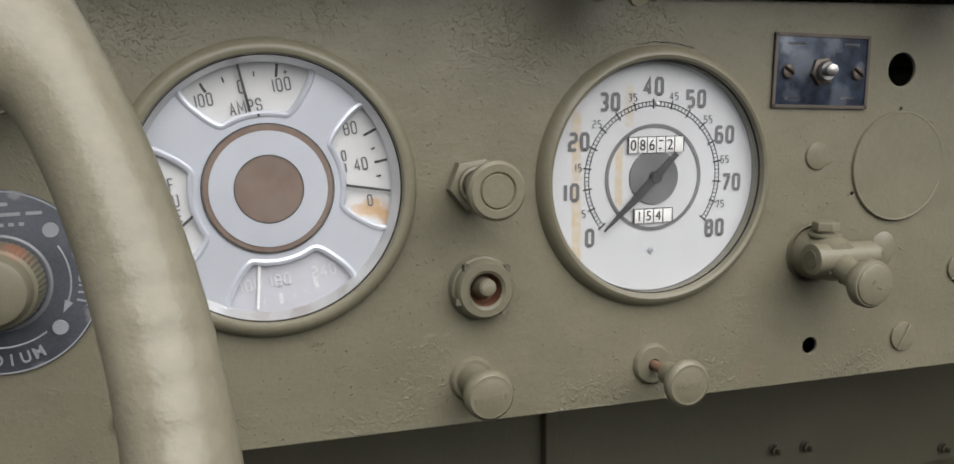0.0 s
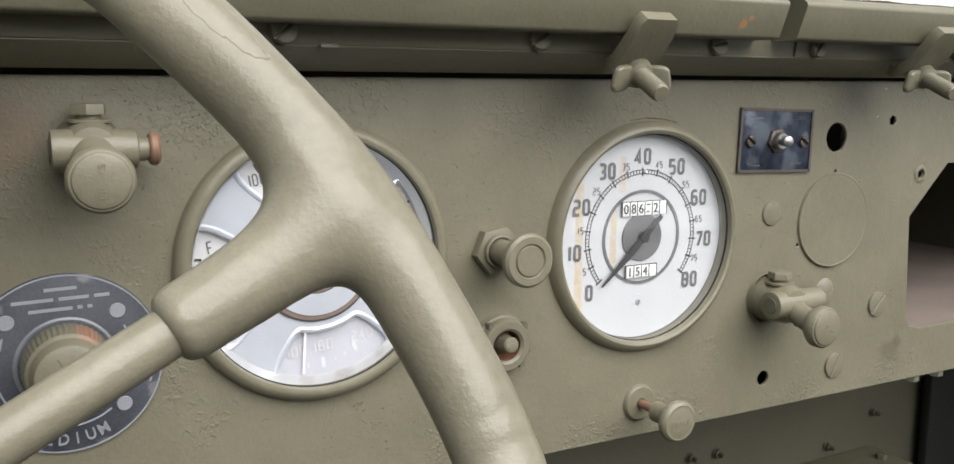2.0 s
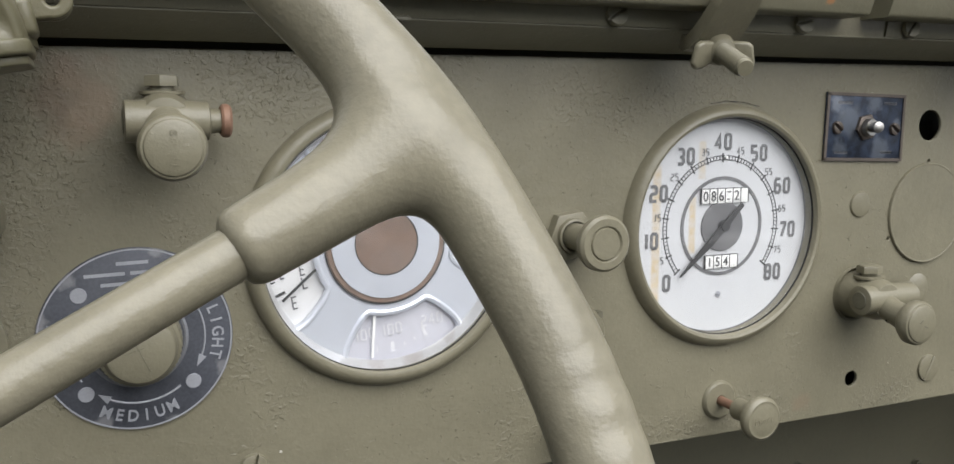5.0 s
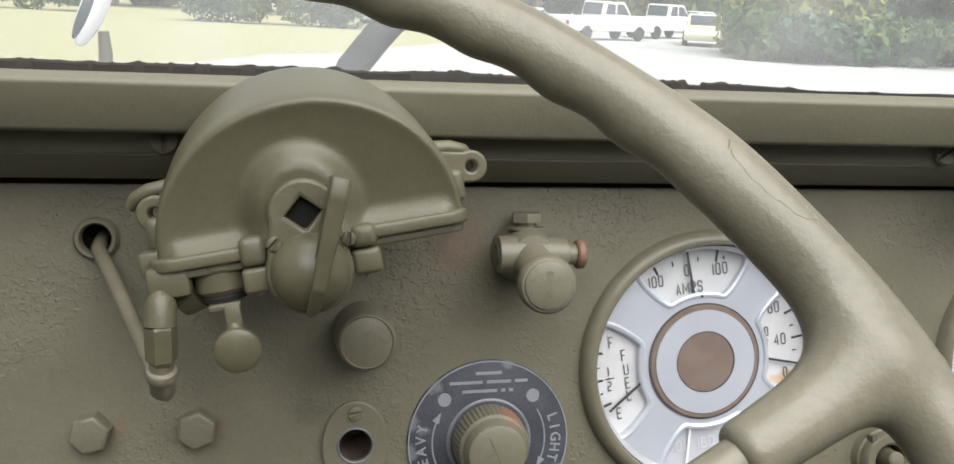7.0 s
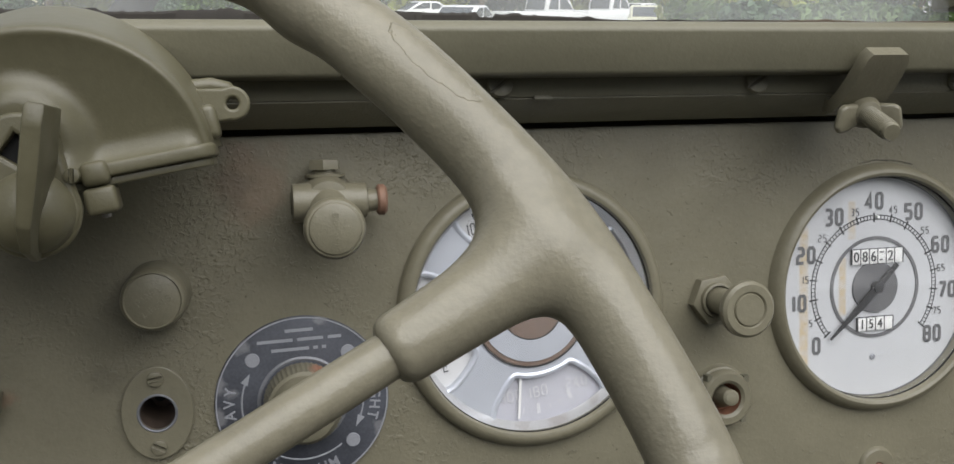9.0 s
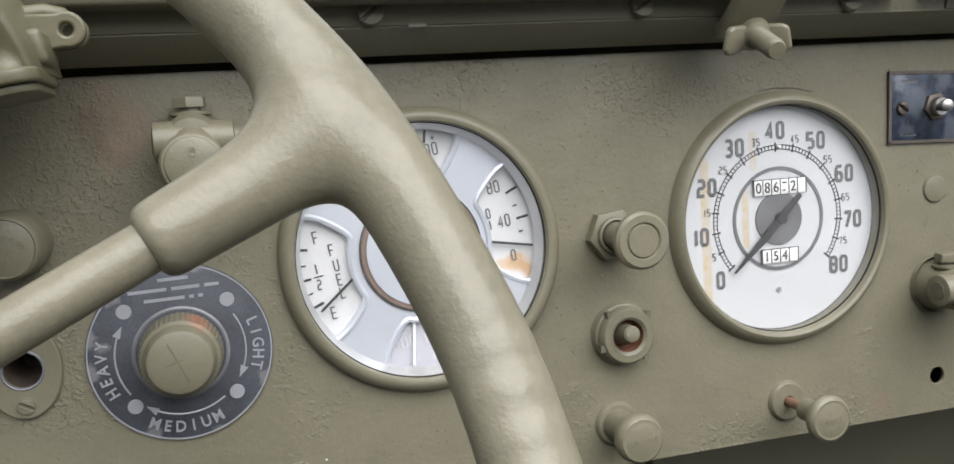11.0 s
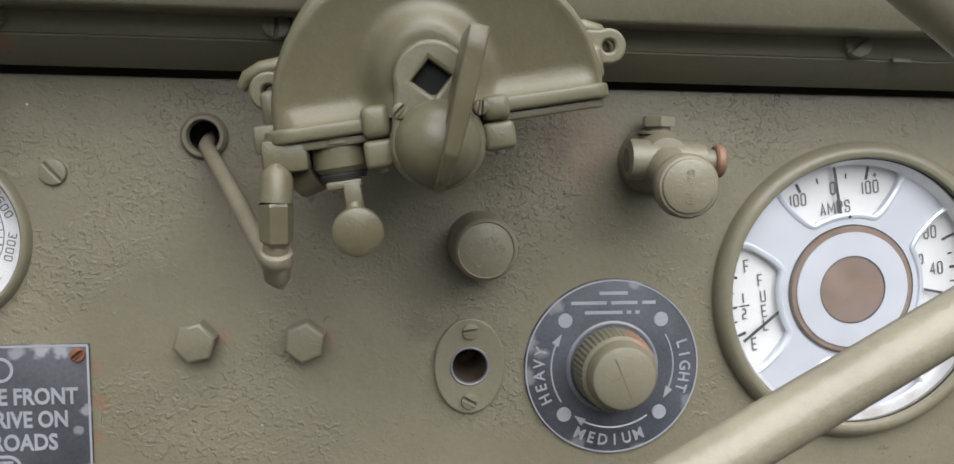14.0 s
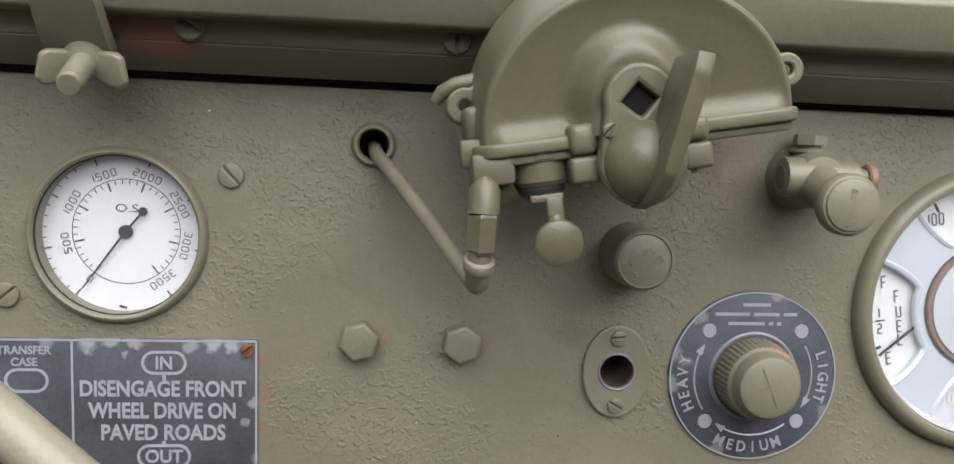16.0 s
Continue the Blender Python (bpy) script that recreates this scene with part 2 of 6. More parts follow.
M_SWITCH = mat("worn blue-black plate", (0.022, 0.031, 0.052), 0.38, 0.3, 0.95, 150, 0.15, 500, stain=blotches([(-0.012, 0.002, 0.001, 0.010, 0.5), (0.006, 0.014, 0.001, 0.006, 0.5), (0.012, -0.012, 0.001, 0.006, 0.5), (-0.022, 0.012, 0.001, 0.005, 0.6), (0.024, 0.002, 0.001, 0.004, 0.6), (-0.018, -0.012, 0.001, 0.005, 0.4)], (0.16, 0.18, 0.21)))
M_ETCH = mat("bare aluminium lettering", (0.36, 0.37, 0.40), 0.45, 0.3, 0.12, 80)
M_ETCHDIM = mat("tarnished lettering", (0.20, 0.205, 0.22), 0.5, 0.3, 0.2, 80)
M_STEEL = mat("bright steel", (0.40, 0.39, 0.37), 0.45, 1.0, 0.1, 60, 0.1, 500)
M_BROWNEDGE = mat("tarnished brass edge", (0.12, 0.10, 0.085), 0.45, 0.5, 0.25, 70)
M_COPPER = mat("rusty copper", (0.225, 0.130, 0.085), 0.6, 0.1, 0.25, 150, 0.2, 700)
M_RUST = mat("brown rust", (0.17, 0.075, 0.04), 0.85, 0, 0.4, 200, 0.5, 700)
M_HOSE = mat("dusty brown pipe", (0.175, 0.157, 0.109), 0.45, 0, 0.2, 90, 0.25, 500)
M_SOCKET = mat("rusty socket lining", (0.075, 0.052, 0.038), 0.8, 0, 0.35, 160, 0.3, 500)
M_DUSTY = mat("dusty primer", (0.20, 0.16, 0.135), 0.9, 0, 0.15, 25, 0.15, 300)


def clear_glass(name, dirt, scale, tint=(1, 1, 1), gloss=0.03):
    m = bpy.data.materials.new(name)
    m.use_nodes = True
    n, l = m.node_tree.nodes, m.node_tree.links
    n.remove(n["Principled BSDF"])
    o = n["Material Output"]
    tr, gl, df, mx, mx2 = (n.new("ShaderNode" + x) for x in ("BsdfTransparent", "BsdfGlossy", "BsdfDiffuse", "MixShader", "MixShader"))
    tr.inputs[0].default_value = (*tint, 1)
    gl.inputs["Roughness"].default_value = gloss
    df.inputs[0].default_value = (0.75, 0.76, 0.75, 1)
    fr, pw, sc = n.new("ShaderNodeLayerWeight"), n.new("ShaderNodeMath"), n.new("ShaderNodeMath")
    pw.operation, sc.operation = "POWER", "MULTIPLY_ADD"
    pw.inputs[1].default_value, sc.inputs[1].default_value, sc.inputs[2].default_value = 3.5, 0.6, 0.03
    l.new(fr.outputs["Facing"], pw.inputs[0])
    l.new(pw.outputs[0], sc.inputs[0])
    l.new(sc.outputs[0], mx.inputs[0])
    l.new(tr.outputs[0], mx.inputs[1])
    l.new(gl.outputs[0], mx.inputs[2])
    tc, q, mr = n.new("ShaderNodeTexCoord"), n.new("ShaderNodeTexNoise"), n.new("ShaderNodeMapRange")
    q.inputs["Scale"].default_value, q.inputs["Detail"].default_value = scale, 7
    l.new(tc.outputs["Object"], q.inputs["Vector"])
    l.new(q.outputs["Fac"], mr.inputs["Value"])
    mr.inputs["From Min"].default_value, mr.inputs["From Max"].default_value = 0.35, 0.75
    mr.inputs["To Max"].default_value = dirt
    mr.inputs["To Min"].default_value = dirt * 0.25
    l.new(mr.outputs[0], mx2.inputs[0])
    l.new(mx.outputs[0], mx2.inputs[1])
    l.new(df.outputs[0], mx2.inputs[2])
    l.new(mx2.outputs[0], o.inputs[0])
    return m


M_GLASS = clear_glass("gauge glass", 0.05, 60)
M_SCREEN = clear_glass("dusty windscreen glass", 0.21, 14, (0.97, 0.98, 0.97), 0.30)


# ---- mesh helpers ----
def finish(me, angle=38):
    me.polygons.foreach_set("use_smooth", [True] * len(me.polygons))
    me.set_sharp_from_angle(angle=radians(angle))
    return me


def to_mesh(name, bm, angle=38):
    bmesh.ops.recalc_face_normals(bm, faces=bm.faces)
    me = bpy.data.meshes.new(name)
    bm.to_mesh(me)
    bm.free()
    return finish(me, angle)


def part(name, data, material, parent, label="", m=None):
    """One mesh object, a part under a thing or under a part."""
    me = to_mesh(name, data) if isinstance(data, bmesh.types.BMesh) else data
    if not me.materials:
        me.materials.append(material)
    ob = new(name, me)
    ob.parent = parent
    if m is not None:
        ob.matrix_basis = m
    return tagged(ob, label)


def thing(name, m, label, category, group="", kind=""):
    ob = new(name)
    ob.empty_display_size = 0.01
    ob.matrix_basis = m
    return tagged(ob, label, category, group, kind)


def on_panel(x, z, out=0.0, turn=0.0):
    """A pose on the panel: local x to the right, y up the panel, z out of it towards the driver."""
    return DASH @ pose(x, -out, z, 90) @ pose(0, 0, 0, 0, 0, turn)


def add(dst, src, m=None):
    """Puts one bmesh into another."""
    if m is not None:
        bmesh.ops.transform(src, matrix=m, verts=src.verts)
    me = bpy.data.meshes.new("tmp")
    src.to_mesh(me)
    src.free()
    dst.from_mesh(me)
    bpy.data.meshes.remove(me)
    return dst


def lathe(profile, seg=48):
    """Turns (radius, height) pairs about z."""
    bm = bmesh.new()
    rings = []
    for r, z in profile:
        if r < 1e-6:
            rings.append([bm.verts.new((0, 0, z))])
        else:
            rings.append([bm.verts.new((r * math.cos(2 * math.pi * i / seg), r * math.sin(2 * math.pi * i / seg), z)) for i in range(seg)])
    for a, b in zip(rings, rings[1:]):
        for i in range(seg):
            j = (i + 1) % seg
            q = [a[i % len(a)], a[j % len(a)], b[j % len(b)], b[i % len(b)]]
            q = list(dict.fromkeys(q))
            if len(q) > 2:
                bm.faces.new(q)
    return bm


def arc(r, a0, a1, n, cx=0.0, cy=0.0, ry=None):
    return [(cx + r * math.cos(radians(a0 + (a1 - a0) * i / n)), cy + (ry or r) * math.sin(radians(a0 + (a1 - a0) * i / n))) for i in range(n + 1)]


def circle(r, n=40, cx=0.0, cy=0.0):
    return arc(r, 0, 360, n, cx, cy)[:-1]


def prism(pts, z0, z1, bevel=0.0, seg=2):
    bm = bmesh.new()
    f = bm.faces.new([bm.verts.new((x, y, z0)) for x, y in pts])
    r = bmesh.ops.extrude_face_region(bm, geom=[f])
    bmesh.ops.translate(bm, verts=[v for v in r["geom"] if isinstance(v, bmesh.types.BMVert)], vec=(0, 0, z1 - z0))
    if bevel:
        edges = [e for e in bm.edges if all(abs(v.co.z - z1) < 1e-7 for v in e.verts)]
        bmesh.ops.bevel(bm, geom=edges, offset=bevel, segments=seg, profile=0.5, affect="EDGES")
    return bm


def box(cx, cy, cz, sx, sy, sz, bevel=0.0, seg=2):
    bm = bmesh.new()
    bmesh.ops.create_cube(bm, size=1.0, matrix=Matrix.Translation((cx, cy, cz)) @ Matrix.Diagonal((sx, sy, sz, 1)))
    if bevel:
        bmesh.ops.bevel(bm, geom=bm.edges[:], offset=bevel, segments=seg, profile=0.5, affect="EDGES")
    return bm


def tube(pts, radii, seg=14):
    """A round bar through points; radii: one, or one for each point."""
    bm = bmesh.new()
    pts = [Vector(p) for p in pts]
    if not isinstance(radii, (list, tuple)):
        radii = [radii] * len(pts)
    side, rings = None, []
    for i, p in enumerate(pts):
        d = (pts[min(i + 1, len(pts) - 1)] - pts[max(i - 1, 0)]).normalized()
        if side is None:
            side = d.orthogonal().normalized()
        side = (side - d * side.dot(d)).normalized()
        up = d.cross(side)
        rings.append([bm.verts.new(p + (side * math.cos(2 * math.pi * k / seg) + up * math.sin(2 * math.pi * k / seg)) * radii[i]) for k in range(seg)])
    for a, b in zip(rings, rings[1:]):
        for k in range(seg):
            bm.faces.new((a[k], a[(k + 1) % seg], b[(k + 1) % seg], b[k]))
    bm.faces.new(rings[0][::-1])
    bm.faces.new(rings[-1])
    return bm


def sweep_x(profile, x0, x1, bevel=0.0):
    """A bar along x with an outline in (y, z)."""
    bm = prism(profile, 0, x1 - x0)
    bmesh.ops.transform(bm, matrix=Matrix(((0, 0, 1, x0), (1, 0, 0, 0), (0, 1, 0, 0), (0, 0, 0, 1))), verts=bm.verts)
    if bevel:
        bmesh.ops.bevel(bm, geom=[e for e in bm.edges if e.calc_length() > 0.9 * (x1 - x0)], offset=bevel, segments=3, profile=0.5, affect="EDGES")
    return bm


def sheet(name, outer, holes, thick, bevel=0.0):
    """A flat sheet with real holes, in x and y, its front at z = 0."""
    cu = bpy.data.curves.new("tmp", "CURVE")
    cu.dimensions, cu.fill_mode = "2D", "BOTH"
    cu.extrude, cu.bevel_depth, cu.bevel_resolution, cu.offset = thick / 2 - bevel, bevel, 2, -bevel
    for loop in [outer, *holes]:
        s = cu.splines.new("POLY")
        s.points.add(len(loop) - 1)
        for p, (x, y) in zip(s.points, loop):
            p.co = (x, y, 0, 1)
        s.use_cyclic_u = True
    ob = bpy.data.objects.new("tmp", cu)
    me = bpy.data.meshes.new_from_object(ob)
    me.name = name
    me.transform(Matrix.Translation((0, 0, -thick / 2)))
    bpy.data.objects.remove(ob)
    bpy.data.curves.remove(cu)
    me.materials.clear()
    return finish(me, 30)


def words(text, size, depth=0.0003, wide=1.0, bold=0.0):
    """Raised lettering, centred on its place; size: the height of a capital."""
    cu = bpy.data.curves.new("tmp", "FONT")
    cu.body, cu.size, cu.extrude, cu.offset = text, size / 0.70, depth, bold
    cu.align_x, cu.align_y, cu.resolution_u = "CENTER", "CENTER", 3
    ob = bpy.data.objects.new("tmp", cu)
    me = bpy.data.meshes.new_from_object(ob)
    bpy.data.objects.remove(ob)
    bpy.data.curves.remove(cu)
    me.materials.clear()
    lo, hi = min(v.co.y for v in me.vertices), max(v.co.y for v in me.vertices)
    me.transform(Matrix.Diagonal((wide, 1, 1, 1)) @ Matrix.Translation((0, -(lo + hi) / 2, 0)))
    me.name = "lettering"
    return me


GLYPHS = {}


def glyphs():
    """Square-cut dial lettering as strokes in a unit box, corners cut off."""
    c, d = 0.24, 0.13
    o = [(c, 0), (1 - c, 0), (1, d), (1, 1 - d), (1 - c, 1), (c, 1), (0, 1 - d), (0, d), (c, 0), (1 - c, 0)]
    bowl = [(0, 1), (1 - c, 1), (1, 1 - d), (1, 0.48 + d), (1 - c, 0.48)]
    p = [(0, 0)] + bowl + [(0, 0.48)]
    GLYPHS.update({"0": [o], "O": [o], "1": [[(0.5, 0), (0.5, 1)]], "I": [[(0.5, 0), (0.5, 1)]], "8": [o, [(0, 0.52), (1, 0.52)]], "L": [[(0, 1), (0, 0), (1, 0)]], "T": [[(0, 1), (1, 1)], [(0.5, 0), (0.5, 1)]],
                   "2": [bowl[:4] + [(1 - c, 0.5), (c, 0.5), (0, 0.5 - d), (0, 0), (1, 0)]], "3": [bowl + [(0.35, 0.48)], [(1 - c, 0.48), (1, 0.48 - d), (1, d), (1 - c, 0), (0, 0)]],
                   "4": [[(0.76, 0), (0.76, 1), (0, 0.30), (1, 0.30)]], "5": [[(1, 1), (0, 1), (0, 0.56), (1 - c, 0.56), (1, 0.56 - d), (1, d), (1 - c, 0), (0, 0)]], "7": [[(0, 1), (1, 1), (1, 0.82), (0.35, 0)]],
                   "6": [[(1, 1), (c, 1), (0, 1 - d), (0, d), (c, 0), (1 - c, 0), (1, d), (1, 0.56 - d), (1 - c, 0.56), (0, 0.56)]], "A": [[(0, 0), (0.5, 1), (1, 0)], [(0.2, 0.3), (0.8, 0.3)]],
                   "C": [[(1, 0.70), (1, 1 - d), (1 - c, 1), (c, 1), (0, 1 - d), (0, d), (c, 0), (1 - c, 0), (1, d), (1, 0.30)]], "D": [[(0, 0), (1 - c, 0), (1, d), (1, 1 - d), (1 - c, 1), (0, 1), (0, 0), (1 - c, 0)]],
                   "E": [[(1, 1), (0, 1), (0, 0), (1, 0)], [(0, 0.5), (0.85, 0.5)]], "F": [[(1, 1), (0, 1), (0, 0)], [(0, 0.5), (0.8, 0.5)]], "H": [[(0, 0), (0, 1)], [(1, 0), (1, 1)], [(0, 0.5), (1, 0.5)]],
                   "G": [[(1, 0.70), (1, 1 - d), (1 - c, 1), (c, 1), (0, 1 - d), (0, d), (c, 0), (1 - c, 0), (1, d), (1, 0.46), (0.55, 0.46)]], "N": [[(0, 0), (0, 1), (1, 0), (1, 1)]], "M": [[(0, 0), (0, 1), (0.5, 0.3), (1, 1), (1, 0)]],
                   "P": [p], "R": [p, [(0.5, 0.48), (1, 0)]], "S": [[(1, 0.72), (1, 1 - d), (1 - c, 1), (c, 1), (0, 1 - d), (0, 0.5 + d), (c, 0.5), (1 - c, 0.5), (1, 0.5 - d), (1, d), (1 - c, 0), (c, 0), (0, d), (0, 0.28)]],
                   "U": [[(0, 1), (0, d), (c, 0), (1 - c, 0), (1, d), (1, 1)]], "V": [[(0, 1), (0.5, 0), (1, 1)]], "W": [[(0, 1), (0.25, 0), (0.5, 0.8), (0.75, 0), (1, 1)]], "K": [[(0, 0), (0, 1)], [(1, 1), (0, 0.4)], [(0.3, 0.58), (1, 0)]]})


def stroke(bm, pts, wide, z, t):
    """A mitred line of one width."""
    rows = []
    for i, q in enumerate(pts):
        a, b = Vector(pts[max(i - 1, 0)]), Vector(pts[min(i + 1, len(pts) - 1)])
        q = Vector(q)
        u = (q - a).normalized() if i else (b - q).normalized()
        v = (b - q).normalized() if i < len(pts) - 1 else u
        m = (u + v)
        m = m.normalized() if m.length > 1e-6 else u
        n = Vector((-m.y, m.x)) * min(1.8, 1 / max(0.3, m.dot(u))) * wide / 2
        rows.append([bm.verts.new((*(q + n), z)), bm.verts.new((*(q + n), z + t)), bm.verts.new((*(q - n), z + t)), bm.verts.new((*(q - n), z))])
    for p, q in zip(rows, rows[1:]):
        for i in range(3):
            bm.faces.new((p[i], p[i + 1], q[i + 1], q[i]))


def block(text, h, w, gap, wide, t=0.0002):
    """Square-cut lettering of even strokes, centred; w: the width of a letter."""
    if not GLYPHS:
        glyphs()
    size = [{"I": wide, "1": wide * 1.2, " ": w * 0.55, "W": w * 1.45, "M": w * 1.35}.get(c, w) for c in text]
    x = -(sum(size) + gap * (len(text) - 1)) / 2
    bm = bmesh.new()
    for c, cw in zip(text, size):
        for k, line in enumerate(GLYPHS.get(c, [])):
            stroke(bm, [(x + wide / 2 + px * (cw - wide), -h / 2 + wide / 2 + py * (h - wide)) for px, py in line], wide, k * 0.00003, t)
        x += cw + gap
    return bm


def fitted(text, size, width, bold=0.0):
    """Raised lettering stretched to a known width."""
    me = words(text, size, 0.0002, 1.0, bold)
    have = max(v.co.x for v in me.vertices) - min(v.co.x for v in me.vertices)
    me.transform(Matrix.Diagonal((width / have, 1, 1, 1)))
    return me


def hexagon(af, turn=0.0):
    return [(af / math.sqrt(3) * math.cos(radians(60 * i + turn)), af / math.sqrt(3) * math.sin(radians(60 * i + turn))) for i in range(6)]


def slotted(r, h, slot, turn):
    """A slotted screw head."""
    bm = lathe([(0, h * 0.35), (r * 0.96, h * 0.35), (r, h * 0.25), (r, -0.0005), (0, -0.0005)], 28)
    half = math.degrees(math.asin(slot / r))
    for s in (0, 180):
        add(bm, prism(arc(r, half + s, 180 - half + s, 14), h * 0.3, h, h * 0.35), Matrix())
    bmesh.ops.rotate(bm, matrix=Matrix.Rotation(radians(turn), 3, "Z"), verts=bm.verts)
    return bm


# ---- large structure: panel, cowl, windscreen, cab ----
SPEEDO, COMBO, TACH = (0.2106, 1.6444), (0.0199, 1.6469), (-0.3646, 1.6670)
panel = thing("dash_panel", on_panel(0, 0), "olive drab steel dashboard panel with thick lumpy repainted surface", "dashboard", kind="structure")
outline = [(-0.88, 1.5338), (0.93, 1.5235), (0.93, 1.7331), (-0.88, 1.7314)]
holes = [circle(0.0600, 64, *SPEEDO), circle(0.0600, 64, *COMBO), circle(0.0345, 48, *TACH), circle(0.0090, 32, 0.3596, 1.6974), circle(0.0030, 16, 0.4112, 1.7073),
         circle(0.0046, 20, 0.3076, 1.5476), circle(0.0030, 16, 0.4426, 1.6709), circle(0.0064, 24, -0.2603, 1.7090), circle(0.0080, 28, -0.1514, 1.6145),
         circle(0.0010, 10, 0.3605, 1.6762), circle(0.0011, 10, 0.3308, 1.6308),
         [(0.4545, 1.5622), (0.4440, 1.5650), (0.4400, 1.5720), (0.4352, 1.6421), (0.4708, 1.6772), (0.7450, 1.6780), (0.7720, 1.6520), (0.7720, 1.5720), (0.7600, 1.5618)]]
part("face_sheet", sheet("face_sheet", outline, holes, 0.0022, 0.0006), M_PANEL, panel)
part("lower_flange", box(0, 0, -0.033, 1.80, 0.0022, 0.064, 0.0005), M_OLIVE_DARK, panel, m=pose(0.025, 1.5298, 0, 0, 0, -0.33))
# plates added behind the panel to keep its holes dark
part("light_block", add(box(-0.12, 1.630, -0.0500, 1.08, 0.198, 0.002), box(-0.12, 1.7275, -0.0270, 1.08, 0.002, 0.044)), M_OLIVE_DARK, panel)
part("hole_dimple", lathe([(0.0031, -0.001), (0.0034, 0.0006), (0.0040, 0.0008), (0.0050, 0.0005), (0.0062, 0.0001)], 28), M_PANEL, panel, m=pose(0.4426, 1.6709, 0.0002))

glove = thing("glove_compartment", on_panel(0.604, 1.625), "open steel glove compartment, dusty brown floor inside", "glove box")
part("floor_plate", box(0, -0.0645, -0.150, 0.34, 0.0020, 0.295), M_DUSTY, glove)
# inner walls in the darkened olive, their shade included in the colour
part("back_plate", box(0, 0.000, -0.299, 0.34, 0.132, 0.002), M_OLIVE_DARK, glove)
part("top_plate", box(0, 0.0660, -0.150, 0.34, 0.0020, 0.295), M_OLIVE_DARK, glove)
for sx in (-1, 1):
    part("side_plate", box(sx * 0.1690, 0.001, -0.150, 0.0020, 0.128, 0.295), M_OLIVE_DARK, glove)

cowl = thing("cowl", DASH, "olive drab cowl strip above the dashboard, red primer showing", "cowl", kind="structure")
part("lower_strip", sweep_x([(-0.0085, 1.7345), (-0.0262, 1.7446), (-0.0250, 1.7464), (-0.0060, 1.7362)], -0.88, 0.93, 0.0006), M_COWL_SHADED, cowl)
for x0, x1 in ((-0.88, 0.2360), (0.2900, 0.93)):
    part("upper_strip", sweep_x([(-0.0268, 1.7452), (-0.0302, 1.7640), (-0.0280, 1.7640), (-0.0248, 1.7468)], x0, x1, 0.0004), M_COWL_SHADED, cowl)
# undarkened olive here: light falling through the frame gap shown by colour
part("lit_gap_plate", sweep_x([(-0.0258, 1.7449), (-0.0284, 1.7636), (-0.0268, 1.7636), (-0.0244, 1.7462)], 0.2364, 0.2896, 0.0004), M_PAINT, cowl)
part("backing", sweep_x([(-0.0225, 1.7475), (-0.0235, 1.7632), (0.049, 1.7632), (0.049, 1.70), (0.0320, 1.70), (0.0320, 1.7475)], -0.88, 0.93), M_COWL_SHADED, cowl)
# unseen slab that stops skylight leaking onto the cowl from behind
part("unseen_scuttle_top", sweep_x([(-0.0090, 1.7636), (-0.0090, 1.7680), (0.2600, 1.7680), (0.2600, 1.7636)], -0.88, 0.93), M_COWL_SHADED, cowl)

for k, (x0, x1, what) in enumerate([(-0.70, 0.2585, "rust at one corner"), (0.2712, 0.85, "clean corner")]):
    w = thing("windscreen_frame", DASH, "olive drab steel windscreen frame with dusty glass, " + what, "windscreen", "windscreen halves", "structure")
    rail = sweep_x([(-0.0450, 1.7534), (-0.0520, 1.7715), (-0.0475, 1.7752), (-0.0330, 1.7765), (-0.0120, 1.7765), (-0.0100, 1.7534)], x0, x1, 0.0016)
    part("bottom_rail", rail, M_FRAME_SHADED, w)
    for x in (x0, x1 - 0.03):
        part("side_rail", box(x + 0.015, -0.030, 1.955, 0.030, 0.034, 0.34, 0.002), M_FRAME_SHADED, w)
    part("top_rail", box((x0 + x1) / 2, -0.030, 2.14, x1 - x0, 0.034, 0.03, 0.002), M_FRAME_SHADED, w)
    g = part("pane", box((x0 + x1) / 2, -0.0240, 1.9510, x1 - x0 - 0.06, 0.004, 0.353), M_SCREEN, w)
    g.visible_shadow = False
    seal, last = bmesh.new(), None
    for i in range(1100):
        x = x0 + 0.031 + (x1 - x0 - 0.062) * i / 1099
        thick = 1.0 - min(1.0, max(0.0, (x + 0.02) / 0.08))
        tall = 0.0011 + 0.0025 * thick + 0.0009 * noise.noise((x * 30, 3, k)) + (0.0006 + 0.0016 * thick) * max(0, noise.noise((x * 120, 5, k)) - 0.05) + 0.0014 * thick * max(0, noise.noise((x * 420, 6, k)) - 0.1)
        tall *= 1.0 - 0.5 * thick * min(1.0, max(0.0, (noise.noise((x * 60, 8, k)) - 0.40) * 12))
        y = -0.0345 - 0.0006 * noise.noise((x * 90, 0, k))
        row = [seal.verts.new(p) for p in ((x, y, 1.7758), (x, y - 0.0002, 1.7766 + tall * 0.7), (x, y + 0.0006, 1.7766 + tall), (x, y + 0.0022, 1.7766 + tall * 0.9), (x, y + 0.0026, 1.7758))]
        for p, q in zip(range(5), (1, 2, 3, 4, 0)):
            if last:
                seal.faces.new((last[p], last[q], row[q], row[p]))
        last = row
    part("seal", seal, M_SEAL, w, "cracked dark rubber glazing seal")

